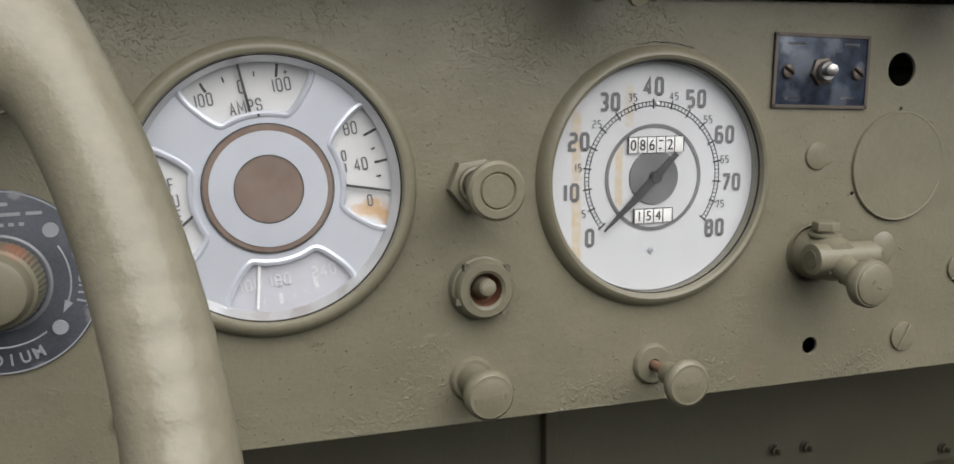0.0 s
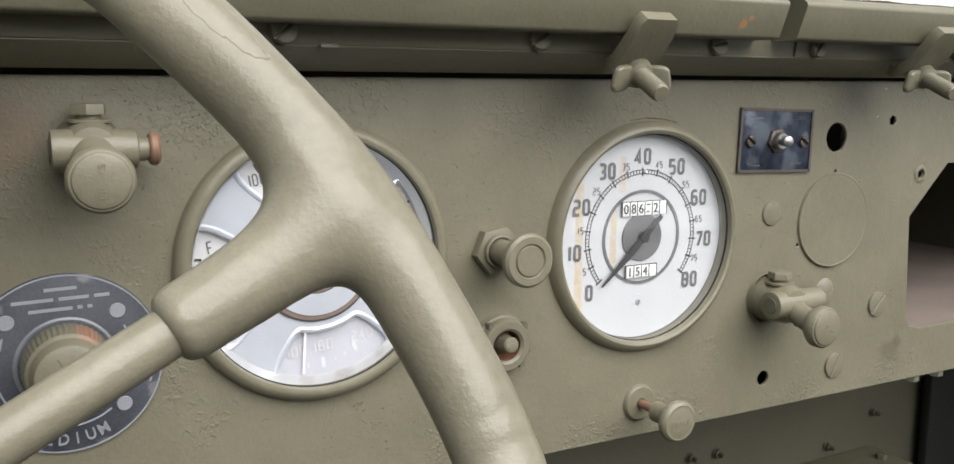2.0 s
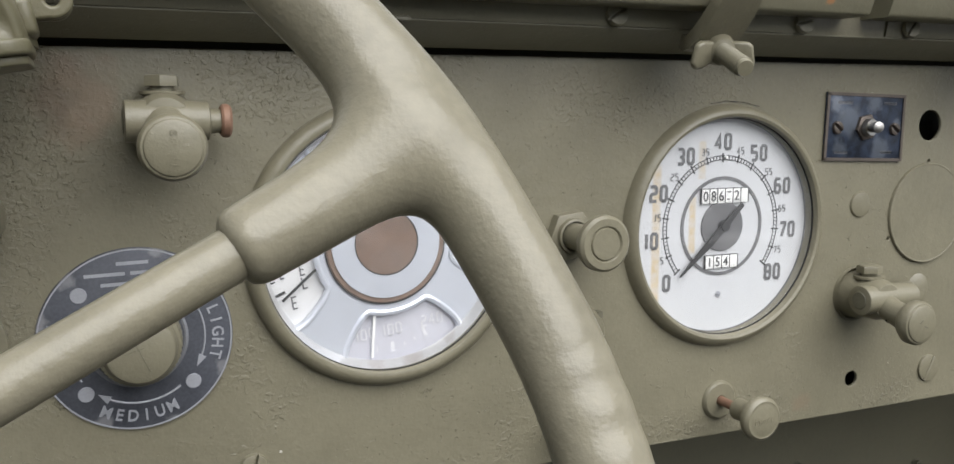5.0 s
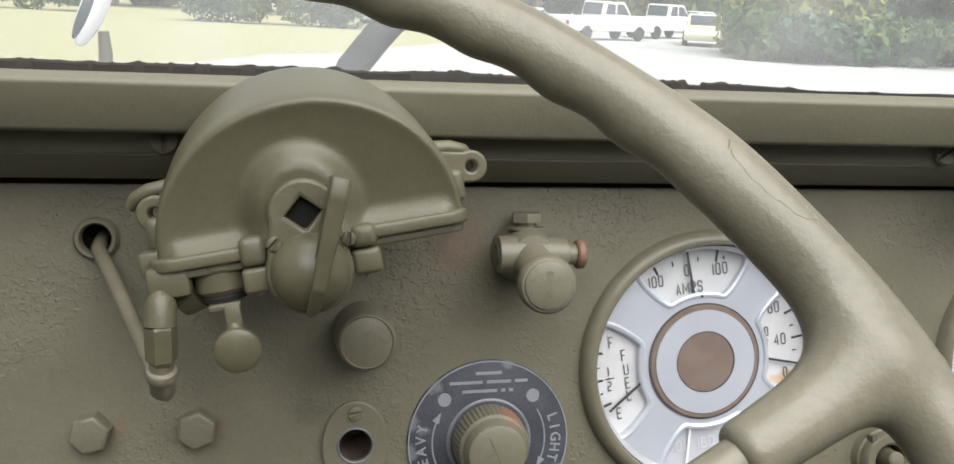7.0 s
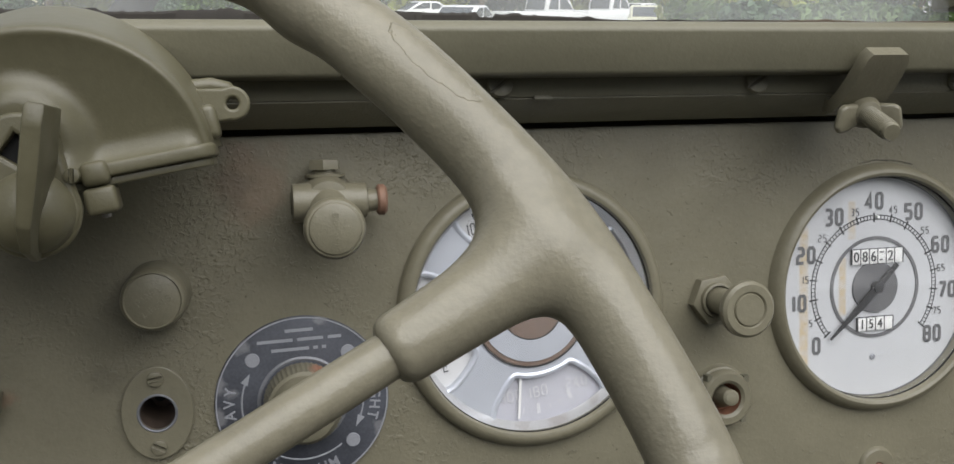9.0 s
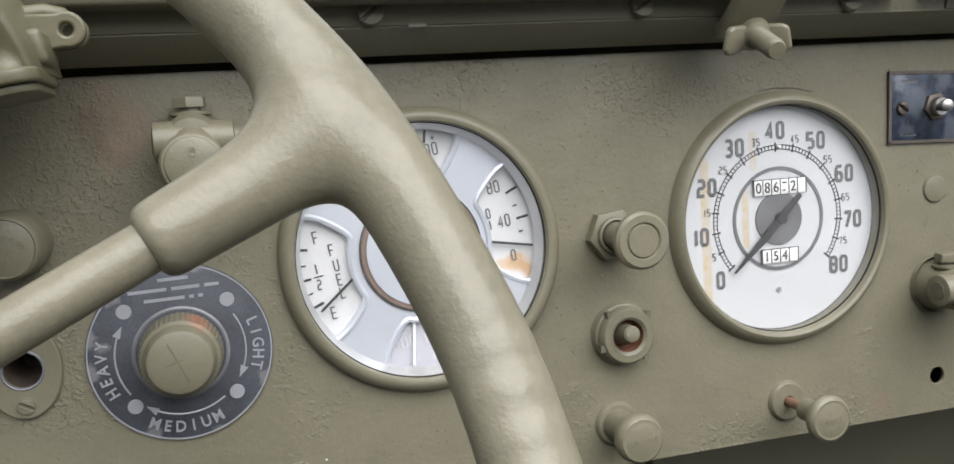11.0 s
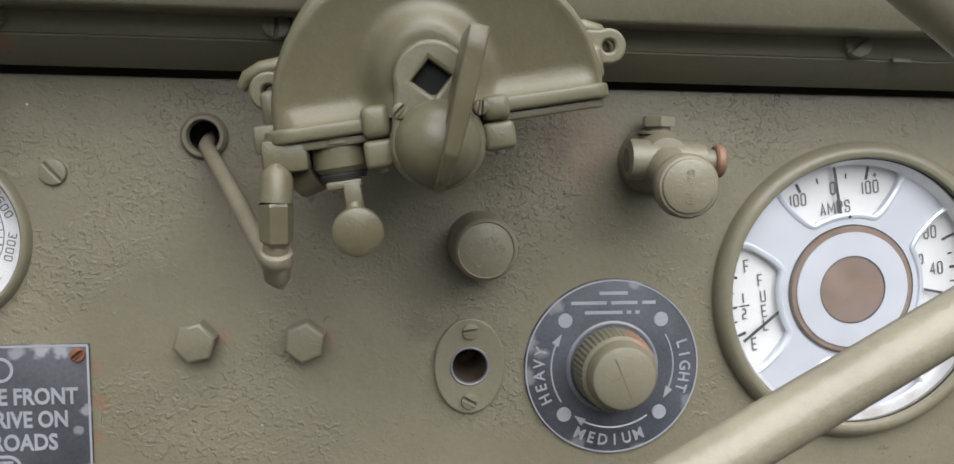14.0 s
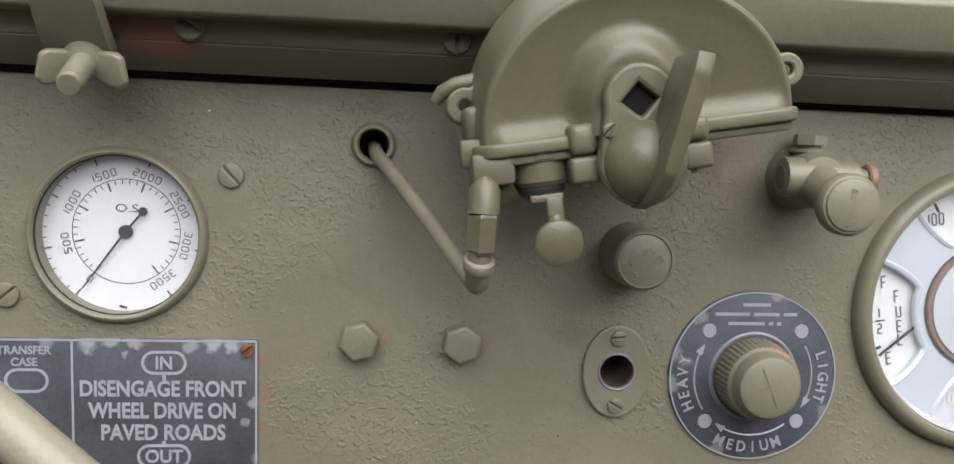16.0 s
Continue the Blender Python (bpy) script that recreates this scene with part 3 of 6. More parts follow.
# the cab closed below and behind, open above; unseen walls also block low skylight
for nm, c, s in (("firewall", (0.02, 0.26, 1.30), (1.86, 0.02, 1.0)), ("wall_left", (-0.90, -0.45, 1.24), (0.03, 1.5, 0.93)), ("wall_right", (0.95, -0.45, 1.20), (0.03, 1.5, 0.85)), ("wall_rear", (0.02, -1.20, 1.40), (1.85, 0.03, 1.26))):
    ob = part(nm, box(*c, *s, 0.003), M_OLIVE_DARK if nm == "firewall" else M_PAINT, None)
    ob.matrix_basis = DASH if nm == "firewall" else Matrix()
    tagged(ob, "plain olive drab cab panel, sides and rear added unseen", "cab wall", kind="structure")
# unseen floor, made black so less light bounces up under the dash
cab_floor = tagged(part("floor", box(0.02, -0.45, 0.78, 1.85, 1.5, 0.03, 0.003), M_BLACK, None), "unseen cab floor, black to cut bounced light", "floor", kind="structure")
hump = thing("toe_board_box", DASH, "olive drab bolted cover under the dashboard", "cover")
part("cover_body", box(0.678, 0.20, 1.263, 0.116, 0.098, 0.14, 0.006), M_PAINT, hump)
for x in (0.640, 0.712):
    part("bolt", prism(hexagon(0.010), 0, 0.006, 0.001), M_OLIVE_DARK, hump, m=pose(x, 0.215, 1.3325))
for x, z in ((0.474, 1.368), (0.508, 1.366), (0.667, 1.343), (0.737, 1.371)):
    b = part("firewall_bolt", lathe([(0, 0.011), (0.0022, 0.011), (0.0025, 0.0104), (0.0025, 0.0048), (0.0045, 0.0046), (0.0046, 0.0008), (0.0060, 0.0006), (0.0060, 0.0)], 12), M_OLIVE_DARK, None, m=DASH @ pose(x, 0.249, z, 90))
    tagged(b, "olive drab hex bolt in the firewall", "bolt", "firewall bolts")
# black sheet added in place of the unlit space beside the firewall
dark_sheet = part("wall_dark_sheet", box(0.868, 0.236, 1.30, 0.118, 0.012, 0.90, 0.003), M_BLACK, None)
dark_sheet.matrix_basis = DASH
tagged(dark_sheet, "black sheet standing in for the dark space beside the firewall", "cab wall", kind="structure")
rib = part("firewall_rib", box(0.255, 0.245, 1.42, 0.012, 0.012, 0.26, 0.003), M_OLIVE_DARK, None)
rib.matrix_basis = DASH
tagged(rib, "vertical pressed rib on the firewall", "rib", kind="structure")
for x in (0.4650, 0.4916):
    b = part("flange_bolt", prism(hexagon(0.009), 0, 0.007, 0.001), mat("pale bolt paint", (0.30, 0.29, 0.22), 0.5), None, m=DASH @ pose(x, 0.010, 1.5262, 180))
    tagged(b, "pale hex bolt under the panel edge", "bolt", "flange bolts")


# ---- steering wheel ----
def surface_net(f, lo, h):
    """A smooth quad mesh where the sampled field f crosses zero."""
    s = f < 0
    n = np.array(f.shape) - 1
    pos, cnt = np.zeros((*n, 3)), np.zeros(n)
    grid = np.stack(np.meshgrid(*[np.arange(k) for k in n], indexing="ij"), -1).astype(float)
    for ax in range(3):
        o = [a for a in range(3) if a != ax]
        for i in (0, 1):
            for j in (0, 1):
                st = [0, 0, 0]
                st[o[0]], st[o[1]] = i, j
                en = list(st)
                en[ax] = 1
                a = f[st[0]:st[0] + n[0], st[1]:st[1] + n[1], st[2]:st[2] + n[2]]
                b = f[en[0]:en[0] + n[0], en[1]:en[1] + n[1], en[2]:en[2] + n[2]]
                hit = (a < 0) != (b < 0)
                w = np.where(hit, a / np.where(hit, a - b, 1), 0)
                off = np.zeros((*n, 3)) + np.array(st, float)
                off[..., ax] += w
                pos += np.where(hit[..., None], grid + off, 0)
                cnt += hit
    act = cnt > 0
    idx = -np.ones(n, int)
    idx[act] = np.arange(act.sum())
    verts = np.array(lo) + h * pos[act] / cnt[act][:, None]
    faces = []
    for ax in range(3):
        o = [a for a in range(3) if a != ax]
        a = np.take(s, range(0, n[ax]), ax)
        b = np.take(s, range(1, n[ax] + 1), ax)
        for p in np.argwhere(a != b):
            if p[o[0]] < 1 or p[o[1]] < 1 or p[o[0]] >= n[o[0]] or p[o[1]] >= n[o[1]]:
                continue
            q = []
            for i, j in ((1, 1), (0, 1), (0, 0), (1, 0)):
                c = p.copy()
                c[o[0]] -= i
                c[o[1]] -= j
                q.append(int(idx[tuple(c)]))
            faces.append(q)
    bm = bmesh.new()
    vs = [bm.verts.new(v) for v in verts]
    for q in faces:
        bm.faces.new([vs[i] for i in q])
    return bm


WHEEL_R, RIM_R, SPOKES = 0.2184, 0.0095, (26.5, 143.5, 265.0)
WHEEL = DASH @ Matrix(((0.9967, -0.0084, -0.0807, -0.2358), (-0.0682, 0.4518, -0.8895, -0.2514), (0.0439, 0.8921, 0.4498, 1.6067), (0, 0, 0, 1)))


def wheel_field(u, v, w):
    ang = np.arctan2(v, u)
    q = np.sqrt(u * u + v * v) - WHEEL_R
    back = np.clip(-(q * 0.6 + w * 0.8) / RIM_R, 0, 1)
    grips = 0.5 + 0.5 * np.sin(ang * 58.0)
    upper = np.clip((np.degrees(ang) - 40) / 10, 0, 1)
    d = np.sqrt(q * q + w * w) - RIM_R + 0.0017 * back * grips * upper
    d += 0.0003 * np.sin(ang * 23) * np.sin(w * 300) + 0.0004 * np.sin(ang * 7.0)
    face = np.clip((w * 0.97 + q * 0.24) / RIM_R, 0, 1) ** 3
    for a0, wd, dp in ((13.1, 0.45, 0.0008), (11.3, 0.65, 0.0013), (9.0, 0.7, 0.0013), (7.1, 0.4, 0.0008), (5.0, 0.5, 0.0008), (2.6, 0.6, 0.0010)):
        d += dp * face * np.exp(-((np.degrees(ang) - a0) / wd) ** 2)
    for a in SPOKES:
        c, s = math.cos(radians(a)), math.sin(radians(a))
        along, across = u * c + v * s, -u * s + v * c
        rad = np.sqrt(across ** 2 + w * w)
        r = 0.0078 + 0.045 * np.clip(along - 0.1745, 0, 0.03)
        qa, qb = rad - (r - 0.0030), 0.1722 + 0.0030 - along
        d2 = np.minimum(np.maximum(qa, qb), 0) + np.sqrt(np.maximum(qa, 0) ** 2 + np.maximum(qb, 0) ** 2) - 0.0030
        d2 = np.maximum(d2, along - WHEEL_R)
        k = 0.004 + (0.0165 + 0.0065 * np.tanh(across / 0.007)) * np.clip((0.004 - q) / 0.010, 0, 1)
        g = np.clip(k - np.abs(d - d2), 0, None) / k
        d = np.minimum(d, d2) - g ** 3 * k / 6
    return d


wheel = thing("steering_wheel", WHEEL, "olive drab three-spoke steering wheel with thick chipped rim", "steering wheel")
STEP = 0.0012
axes = [np.arange(-0.2352, 0.2353, STEP), np.arange(-0.2352, 0.2353, STEP), np.arange(-0.0176, 0.0177, STEP)]
field = wheel_field(*np.meshgrid(*axes, indexing="ij"))
rim = surface_net(field, (-0.2352, -0.2352, -0.0176), STEP)
bmesh.ops.smooth_vert(rim, verts=rim.verts, factor=0.5, use_axis_x=True, use_axis_y=True, use_axis_z=True)
for _ in range(3):
    bmesh.ops.smooth_vert(rim, verts=rim.verts, factor=0.5, use_axis_x=True, use_axis_y=True, use_axis_z=True)
part("rim", to_mesh("rim", rim, 80), M_WHEEL, wheel)
for a in SPOKES:
    c, s = math.cos(radians(a)), math.sin(radians(a))
    ln = [0.03 + 0.1500 * i / 8 for i in range(9)]
    part("spoke", tube([(c * r, s * r, -0.020 * max(0, 1 - r / 0.10) ** 2) for r in ln], 0.0051, 20), M_WHEEL, wheel)
part("hub", lathe([(0, 0.012), (0.022, 0.010), (0.030, 0.004), (0.036, -0.012), (0.036, -0.035), (0.024, -0.05), (0, -0.05)], 40), M_WHEEL, wheel)
part("column", tube([(0, 0, -0.045), (0, 0, -0.30), (0, 0, -0.62)], 0.021, 24), M_PAINT, wheel)


# ---- gauges ----
def flat(pts, z, t=0.0003):
    return prism(pts, z, z + t)


def bar(x0, y0, x1, y1, wide, z, t=0.0003, wide_end=None):
    d = Vector((x1 - x0, y1 - y0)).normalized()
    s = Vector((-d.y, d.x))
    a, b = s * wide / 2, s * (wide if wide_end is None else wide_end) / 2
    return flat([(x0 - a.x, y0 - a.y), (x1 - b.x, y1 - b.y), (x1 + b.x, y1 + b.y), (x0 + a.x, y0 + a.y)], z, t)


def ring(r0, r1, z0, z1, seg=72):
    return lathe([(r0, z0), (r1, z0), (r1, z1), (r0, z1), (r0, z0)], seg)


def polar(r, a):
    return r * math.cos(radians(a)), r * math.sin(radians(a))


def bezel(parent, r_in, r_out, high, depth, pane=0.0010, lift=0.0):
    """Rounded ring, dark cup and glass; lift: how far the thing's own zero stands above the panel."""
    k = r_out - r_in
    prof = [(r_in, -depth), (r_in, high * 0.66), (r_in + k * 0.10, high * 0.90), (r_in + k * 0.30, high), (r_in + k * 0.55, high * 0.92), (r_in + k * 0.80, high * 0.60),
            (r_in + k * 0.95, high * 0.22), (r_out, 0.0001 - lift), (r_out - 0.0006, -0.0002 - lift), (r_in + 0.0008, -0.0002 - lift), (r_in + 0.0008, -depth)]
    part("bezel", lathe(prof, 96), M_PAINT, parent, "olive painted rounded bezel")
    part("cup", lathe([(r_in - 0.0001, -depth + 0.0002), (r_in + 0.0006, -depth - 0.002), (0, -depth - 0.002)], 72), M_DARK, parent)
    # black ring added for the dark gap between glass and bezel
    part("gap_ring", ring(r_in - 0.0004, r_in + 0.0003, pane - 0.0001, pane + 0.0009, 72), M_BLACK, parent, "thin black ring for the dark gap at the glass")
    g = part("glass", lathe([(0, pane), (r_in - 0.0002, pane), (r_in - 0.0002, pane - 0.0008), (0, pane - 0.0008)], 64), M_GLASS, parent)
    g.visible_shadow = False


def tape(x, wide, y0, y1, k):
    """A faded yellow strip of old tape glue."""
    def put(n, l, tc, out):
        sep = n.new("ShaderNodeSeparateXYZ")
        l.new(tc.outputs["Object"], sep.inputs[0])
        q = n.new("ShaderNodeTexNoise")
        q.inputs["Scale"].default_value, q.inputs["Detail"].default_value = 260, 5
        l.new(tc.outputs["Object"], q.inputs["Vector"])
        fac = None
        for ax, c, h in ((0, x, wide / 2), (1, (y0 + y1) / 2, (y1 - y0) / 2)):
            s = n.new("ShaderNodeMath")
            s.operation = "SUBTRACT"
            s.inputs[1].default_value = c
            l.new(sep.outputs[ax], s.inputs[0])
            ab = n.new("ShaderNodeMath")
            ab.operation = "ABSOLUTE"
            l.new(s.outputs[0], ab.inputs[0])
            mr = n.new("ShaderNodeMapRange")
            mr.inputs["From Min"].default_value, mr.inputs["From Max"].default_value = h + 0.0006, h - 0.0006
            l.new(ab.outputs[0], mr.inputs["Value"])
            if fac is None:
                fac = mr.outputs[0]
            else:
                mu = n.new("ShaderNodeMath")
                mu.operation = "MULTIPLY"
                l.new(fac, mu.inputs[0])
                l.new(mr.outputs[0], mu.inputs[1])
                fac = mu.outputs[0]
        w = n.new("ShaderNodeMapRange")
        w.inputs["From Min"].default_value, w.inputs["From Max"].default_value, w.inputs["To Min"].default_value, w.inputs["To Max"].default_value = 0.35, 0.65, k * 0.4, k
        l.new(q.outputs["Fac"], w.inputs["Value"])
        mu = n.new("ShaderNodeMath")
        mu.operation = "MULTIPLY"
        l.new(fac, mu.inputs[0])
        l.new(w.outputs[0], mu.inputs[1])
        mx = n.new("ShaderNodeMixRGB")
        mx.inputs[2].default_value = (0.55, 0.42, 0.22, 1)
        l.new(mu.outputs[0], mx.inputs[0])
        l.new(out, mx.inputs[1])
        return mx.outputs[0]
    return put


def both(*stains):
    def put(n, l, tc, out):
        for s in stains:
            out = s(n, l, tc, out)
        return out
    return put


M_SPEEDFACE = mat("taped white dial enamel", (0.575, 0.585, 0.60), 0.45, 0, 0.025, 40,
                  stain=both(tape(-0.0425, 0.0050, -0.046, 0.034, 0.8), tape(-0.0195, 0.0040, -0.014, 0.0165, 0.85), tape(-0.0140, 0.0045, 0.026, 0.046, 0.5)))
M_RINGGREY = mat("faded ring grey", (0.13, 0.13, 0.135), 0.5, 0, 0.15, 80)

speedo = thing("speedometer", on_panel(*SPEEDO), "round white speedometer, needle at zero, olive bezel", "gauge", "dash gauges")
bezel(speedo, 0.0585, 0.0657, 0.0066, 0.0040, 0.0022)
face = part("dial", lathe([(0, -0.0035), (0.0584, -0.0035), (0.0584, -0.0045), (0, -0.0045)], 72), M_SPEEDFACE, speedo)
Z = -0.0035


def mph(v):
    return 219.5 - 3.212 * v


for v in range(0, 81, 5):
    big = v % 10 == 0
    x, y = polar(0.0456 if big else 0.0420, mph(v))
    me = block(str(v), 0.0094, 0.0051, 0.0012, 0.0017) if big else block(str(v), 0.0040, 0.0020, 0.0009, 0.00048)
    part("numeral", me, M_GREYINK, face, m=pose(x, y, Z + 0.0002))
scale_ring = tube([(*polar(0.0359, mph(v)), Z) for v in range(0, 81)], 0.00028, 6)
add(scale_ring, tube([(*polar(0.0381, mph(v)), Z) for v in range(0, 81)], 0.00030, 6))
part("speed_scale", scale_ring, M_INK, face)
for v in range(0, 81):
    big = v % 5 == 0
    a = mph(v)
    p, q = polar(0.0345 if v % 10 == 0 else (0.0350 if big else 0.0358), a), polar(0.0394 if big else 0.0382, a)
    part("tick", bar(*p, *q, 0.0008 if big else 0.00035, Z, 0.0003), M_INK, face)
part("inner_ring", ring(0.0253, 0.0270, Z, Z + 0.0006, 96), M_RINGGREY, face)
part("centre_disc", lathe([(0, Z + 0.0010), (0.0136, Z + 0.0010), (0.0138, Z), (0, Z)], 48), M_GREYINK, face)
for (cx, cy, w, h, digits) in ((0.0005, 0.0166, 0.0310, 0.0080, "086|2 "), (-0.0005, -0.0193, 0.0215, 0.0072, "154 ")):
    win = part("counter_window", box(cx, cy, Z + 0.0012, w, h, 0.0010, 0.0002), M_PALE, face, "white number wheels of a mileage counter")
    part("window_edge", add(box(cx, cy + h / 2, Z + 0.0013, w, 0.0003, 0.0012), box(cx - w / 2, cy, Z + 0.0013, 0.0004, h, 0.0012)), M_INK, win)
    n = len(digits)
    for i, c in enumerate(digits):
        x = cx - w / 2 + w * (i + 0.5) / n
        if c == "|":
            part("worn_numeral", add(bar(x - 0.0012, cy + 0.002, x + 0.0012, cy + 0.002, 0.0007, Z + 0.0017), bar(x - 0.0012, cy - 0.002, x + 0.0004, cy - 0.002, 0.0007, Z + 0.0017)), M_INK, win)
        elif c != " ":
            part("numeral", words(c, h * 0.68, 0.0002, 0.9), M_INK, win, m=pose(x, cy, Z + 0.0019))
        part("wheel_gap", bar(x + w / n / 2, cy - h / 2, x + w / n / 2, cy + h / 2, 0.0004, Z + 0.0017), M_INK, win)
needle = bar(*polar(0.0385, 222), *polar(0.012, 222), 0.0008, Z + 0.0028, 0.0008, 0.0042)
add(needle, bar(*polar(0.012, 222), *polar(0.0165, 46), 0.0042, Z + 0.0028, 0.0008, 0.0026))
add(needle, lathe([(0, Z + 0.0045), (0.0028, Z + 0.0042), (0.0032, Z + 0.0010), (0, Z + 0.0010)], 24))
part("needle", needle, M_INK, speedo, "matt black pointer")
crack = tube([(*polar(0.0670 + 0.0004 * noise.noise((a * 0.2, 1, 0)), a), 0.0003) for a in np.linspace(73, 101, 60)], [0.00012 + 0.00022 * abs(noise.noise((i * 0.3, 5, 2))) for i in range(60)], 6)
part("paint_crack", crack, M_DARK, speedo, "thin dark crack above the bezel")
part("dial_seal", ring(0.0580, 0.0584, Z, Z + 0.0008, 96), M_GREYINK, speedo, "thin dark seal inside the bezel")
part("dial_screw", slotted(0.0016, 0.0007, 0.0003, 60), M_ETCH, speedo, m=pose(-0.0010, -0.0375, Z))
part("stop_pin", lathe([(0, Z + 0.002), (0.0008, Z + 0.0018), (0.001, Z), (0, Z)], 12), M_PALE, speedo, m=pose(0.0008, 0.0373, 0))

combo = thing("instrument_cluster", on_panel(*COMBO, 0.0021), "round silver cluster gauge with four windows, rusted brown centre", "gauge", "dash gauges")
bezel(combo, 0.0585, 0.0658, 0.0046, 0.0115, 0.0010, 0.0021)
M_CREAM = mat("aged dial enamel", (0.66, 0.66, 0.66), 0.45, 0, 0.04, 60, stain=blotches([(0.0475, -0.0105, -0.0096, 0.0055, 0.8), (0.0525, -0.0150, -0.0096, 0.0045, 0.8), (0.040, -0.012, -0.0096, 0.004, 0.5)], (0.58, 0.34, 0.13)))
sub = part("window_dial", lathe([(0, -0.0096), (0.0586, -0.0096), (0.0586, -0.0106), (0, -0.0106)], 72), M_CREAM, combo)
ZS = -0.0096


def window(mid):
    pts = []
    for r, a0, a1 in ((0.0580, -32, 32), (0.0338, 27, -27)):
        pts += [polar(r, mid + a0 + (a1 - a0) * i / 5) for i in range(6)]
    # round the corners
    for _ in range(3):
        q = []
        for i, p in enumerate(pts):
            b = pts[(i + 1) % len(pts)]
            q += [(p[0] * 0.75 + b[0] * 0.25, p[1] * 0.75 + b[1] * 0.25), (p[0] * 0.25 + b[0] * 0.75, p[1] * 0.25 + b[1] * 0.75)]
        pts = q
    return pts


MIDS = (99.0, 9.5, 280.0, 190.5)
part("spider", sheet("spider", circle(0.0585, 90), [window(a) for a in MIDS], 0.0024, 0.0009), M_SILVER, combo, "silvered pressed dial plate", m=pose(0, 0, -0.0062))
for a in MIDS:
    w = window(a)
    rail = bmesh.new()
    cx, cy = polar(0.046, a)
    grown = [(cx + (x - cx) * 1.05, cy + (y - cy) * 1.05) for x, y in w]
    add(rail, tube([(x, y, -0.0066) for x, y in grown + grown[:2]], 0.0015, 8))
    part("window_lip", rail, M_SILVER, combo)
    well = bmesh.new()
    lo = [well.verts.new((x, y, -0.0095)) for x, y in w]
    hi = [well.verts.new((x, y, -0.0080)) for x, y in w]
    for i in range(len(w)):
        well.faces.new((lo[i], lo[i - 1], hi[i - 1], hi[i]))
    part("window_wall", well, M_SILVER, combo)
M_CHROME = mat("rust-spotted chrome", (0.62, 0.62, 0.62), 0.30, 0.6, 0.12, 60, 0.1, 500, stain=blotches([(0.012, -0.0555, -0.004, 0.0045, 0.28), (-0.006, -0.0565, -0.004, 0.0040, 0.2), (0.030, -0.0475, -0.004, 0.0030, 0.2)], (0.20, 0.11, 0.06)))
part("chrome_ring", lathe([(0.0555, -0.0060), (0.0570, -0.0042), (0.0586, -0.0012), (0.0588, -0.0052), (0.0575, -0.0062)], 96), M_CHROME, combo, "bright ring, rust-spotted below")
part("centre_plate", lathe([(0, -0.0050), (0.0279, -0.0050), (0.0284, -0.0056), (0.0284, -0.0062), (0, -0.0062)], 72), M_BROWN, combo)
part("centre_ring", ring(0.0152, 0.0258, -0.0050, -0.0044, 72), M_SILVER, combo)
part("disc_edge", ring(0.0148, 0.0153, -0.0050, -0.0043, 60), M_INK, combo)
part("outer_groove", ring(0.0285, 0.0291, -0.0062, -0.0055, 72), M_INK, combo)
part("centre_disc", lathe([(0, -0.0046), (0.0147, -0.0046), (0.0149, -0.0050), (0, -0.0050)], 48), M_BROWN, combo)
TURN10 = 9.0
for s, x, y, h in (("100", -25.5, 39.2, 5.8), ("100", 7.8, 45.6, 6.1), ("AMPS", -8.0, 36.1, 5.9), ("0", -9.7, 44.8, 6.0), ("80", 37.5, 25.7, 6.0), ("40", 42.0, 9.3, 6.0), ("0", 45.8, -7.6, 5.6),
                   ("O", 34.3, 13.4, 5.0), ("I", 35.1, 7.8, 5.0), ("L", 35.5, 1.8, 5.0), ("F", -47.7, 9.6, 6.0), ("1", -48.5, -4.6, 5.0), ("2", -47.6, -11.9, 5.0), ("E", -42.1, -25.5, 6.0),
                   ("F", -41.0, 3.3, 5.8), ("U", -39.4, -3.7, 5.8), ("E", -38.4, -10.5, 5.8), ("L", -37.4, -16.6, 5.8), ("+", 9.6, 51.0, 3.0), ("-", -28.3, 43.2, 0.7)):
    part("lettering", (words(s, h / 1000, 0.0002, 0.80, 0.0001) if s in "+-" else block(s, h / 1000, h * 0.00046, h * 0.00013, 0.00068)), M_GREYINK, sub, m=pose(x / 1000, y / 1000, ZS + 0.0002, 0, 0, TURN10))
part("lettering", bar(-0.0500, -0.0086, -0.0454, -0.0079, 0.0006, ZS), M_INK, sub)
M_FAINT = mat("faded pale dial ink", (0.66, 0.66, 0.68), 0.5, 0, 0.1, 90)
M_LILAC = mat("pale lilac dial", (0.52, 0.52, 0.57), 0.45, 0, 0.05, 60)
tw = window(280.0)
part("temperature_dial", flat(tw, ZS + 0.0002, 0.0005), M_LILAC, sub)
for s, x, y in (("100", -9.6, -43.2), ("180", 3.6, -41.8), ("240", 23.1, -38.8)):
    part("lettering", block(s, 0.0056, 0.0031, 0.0010, 0.0007), M_FAINT, sub, m=pose(x / 1000, y / 1000, ZS + 0.0010, 0, 0, TURN10))
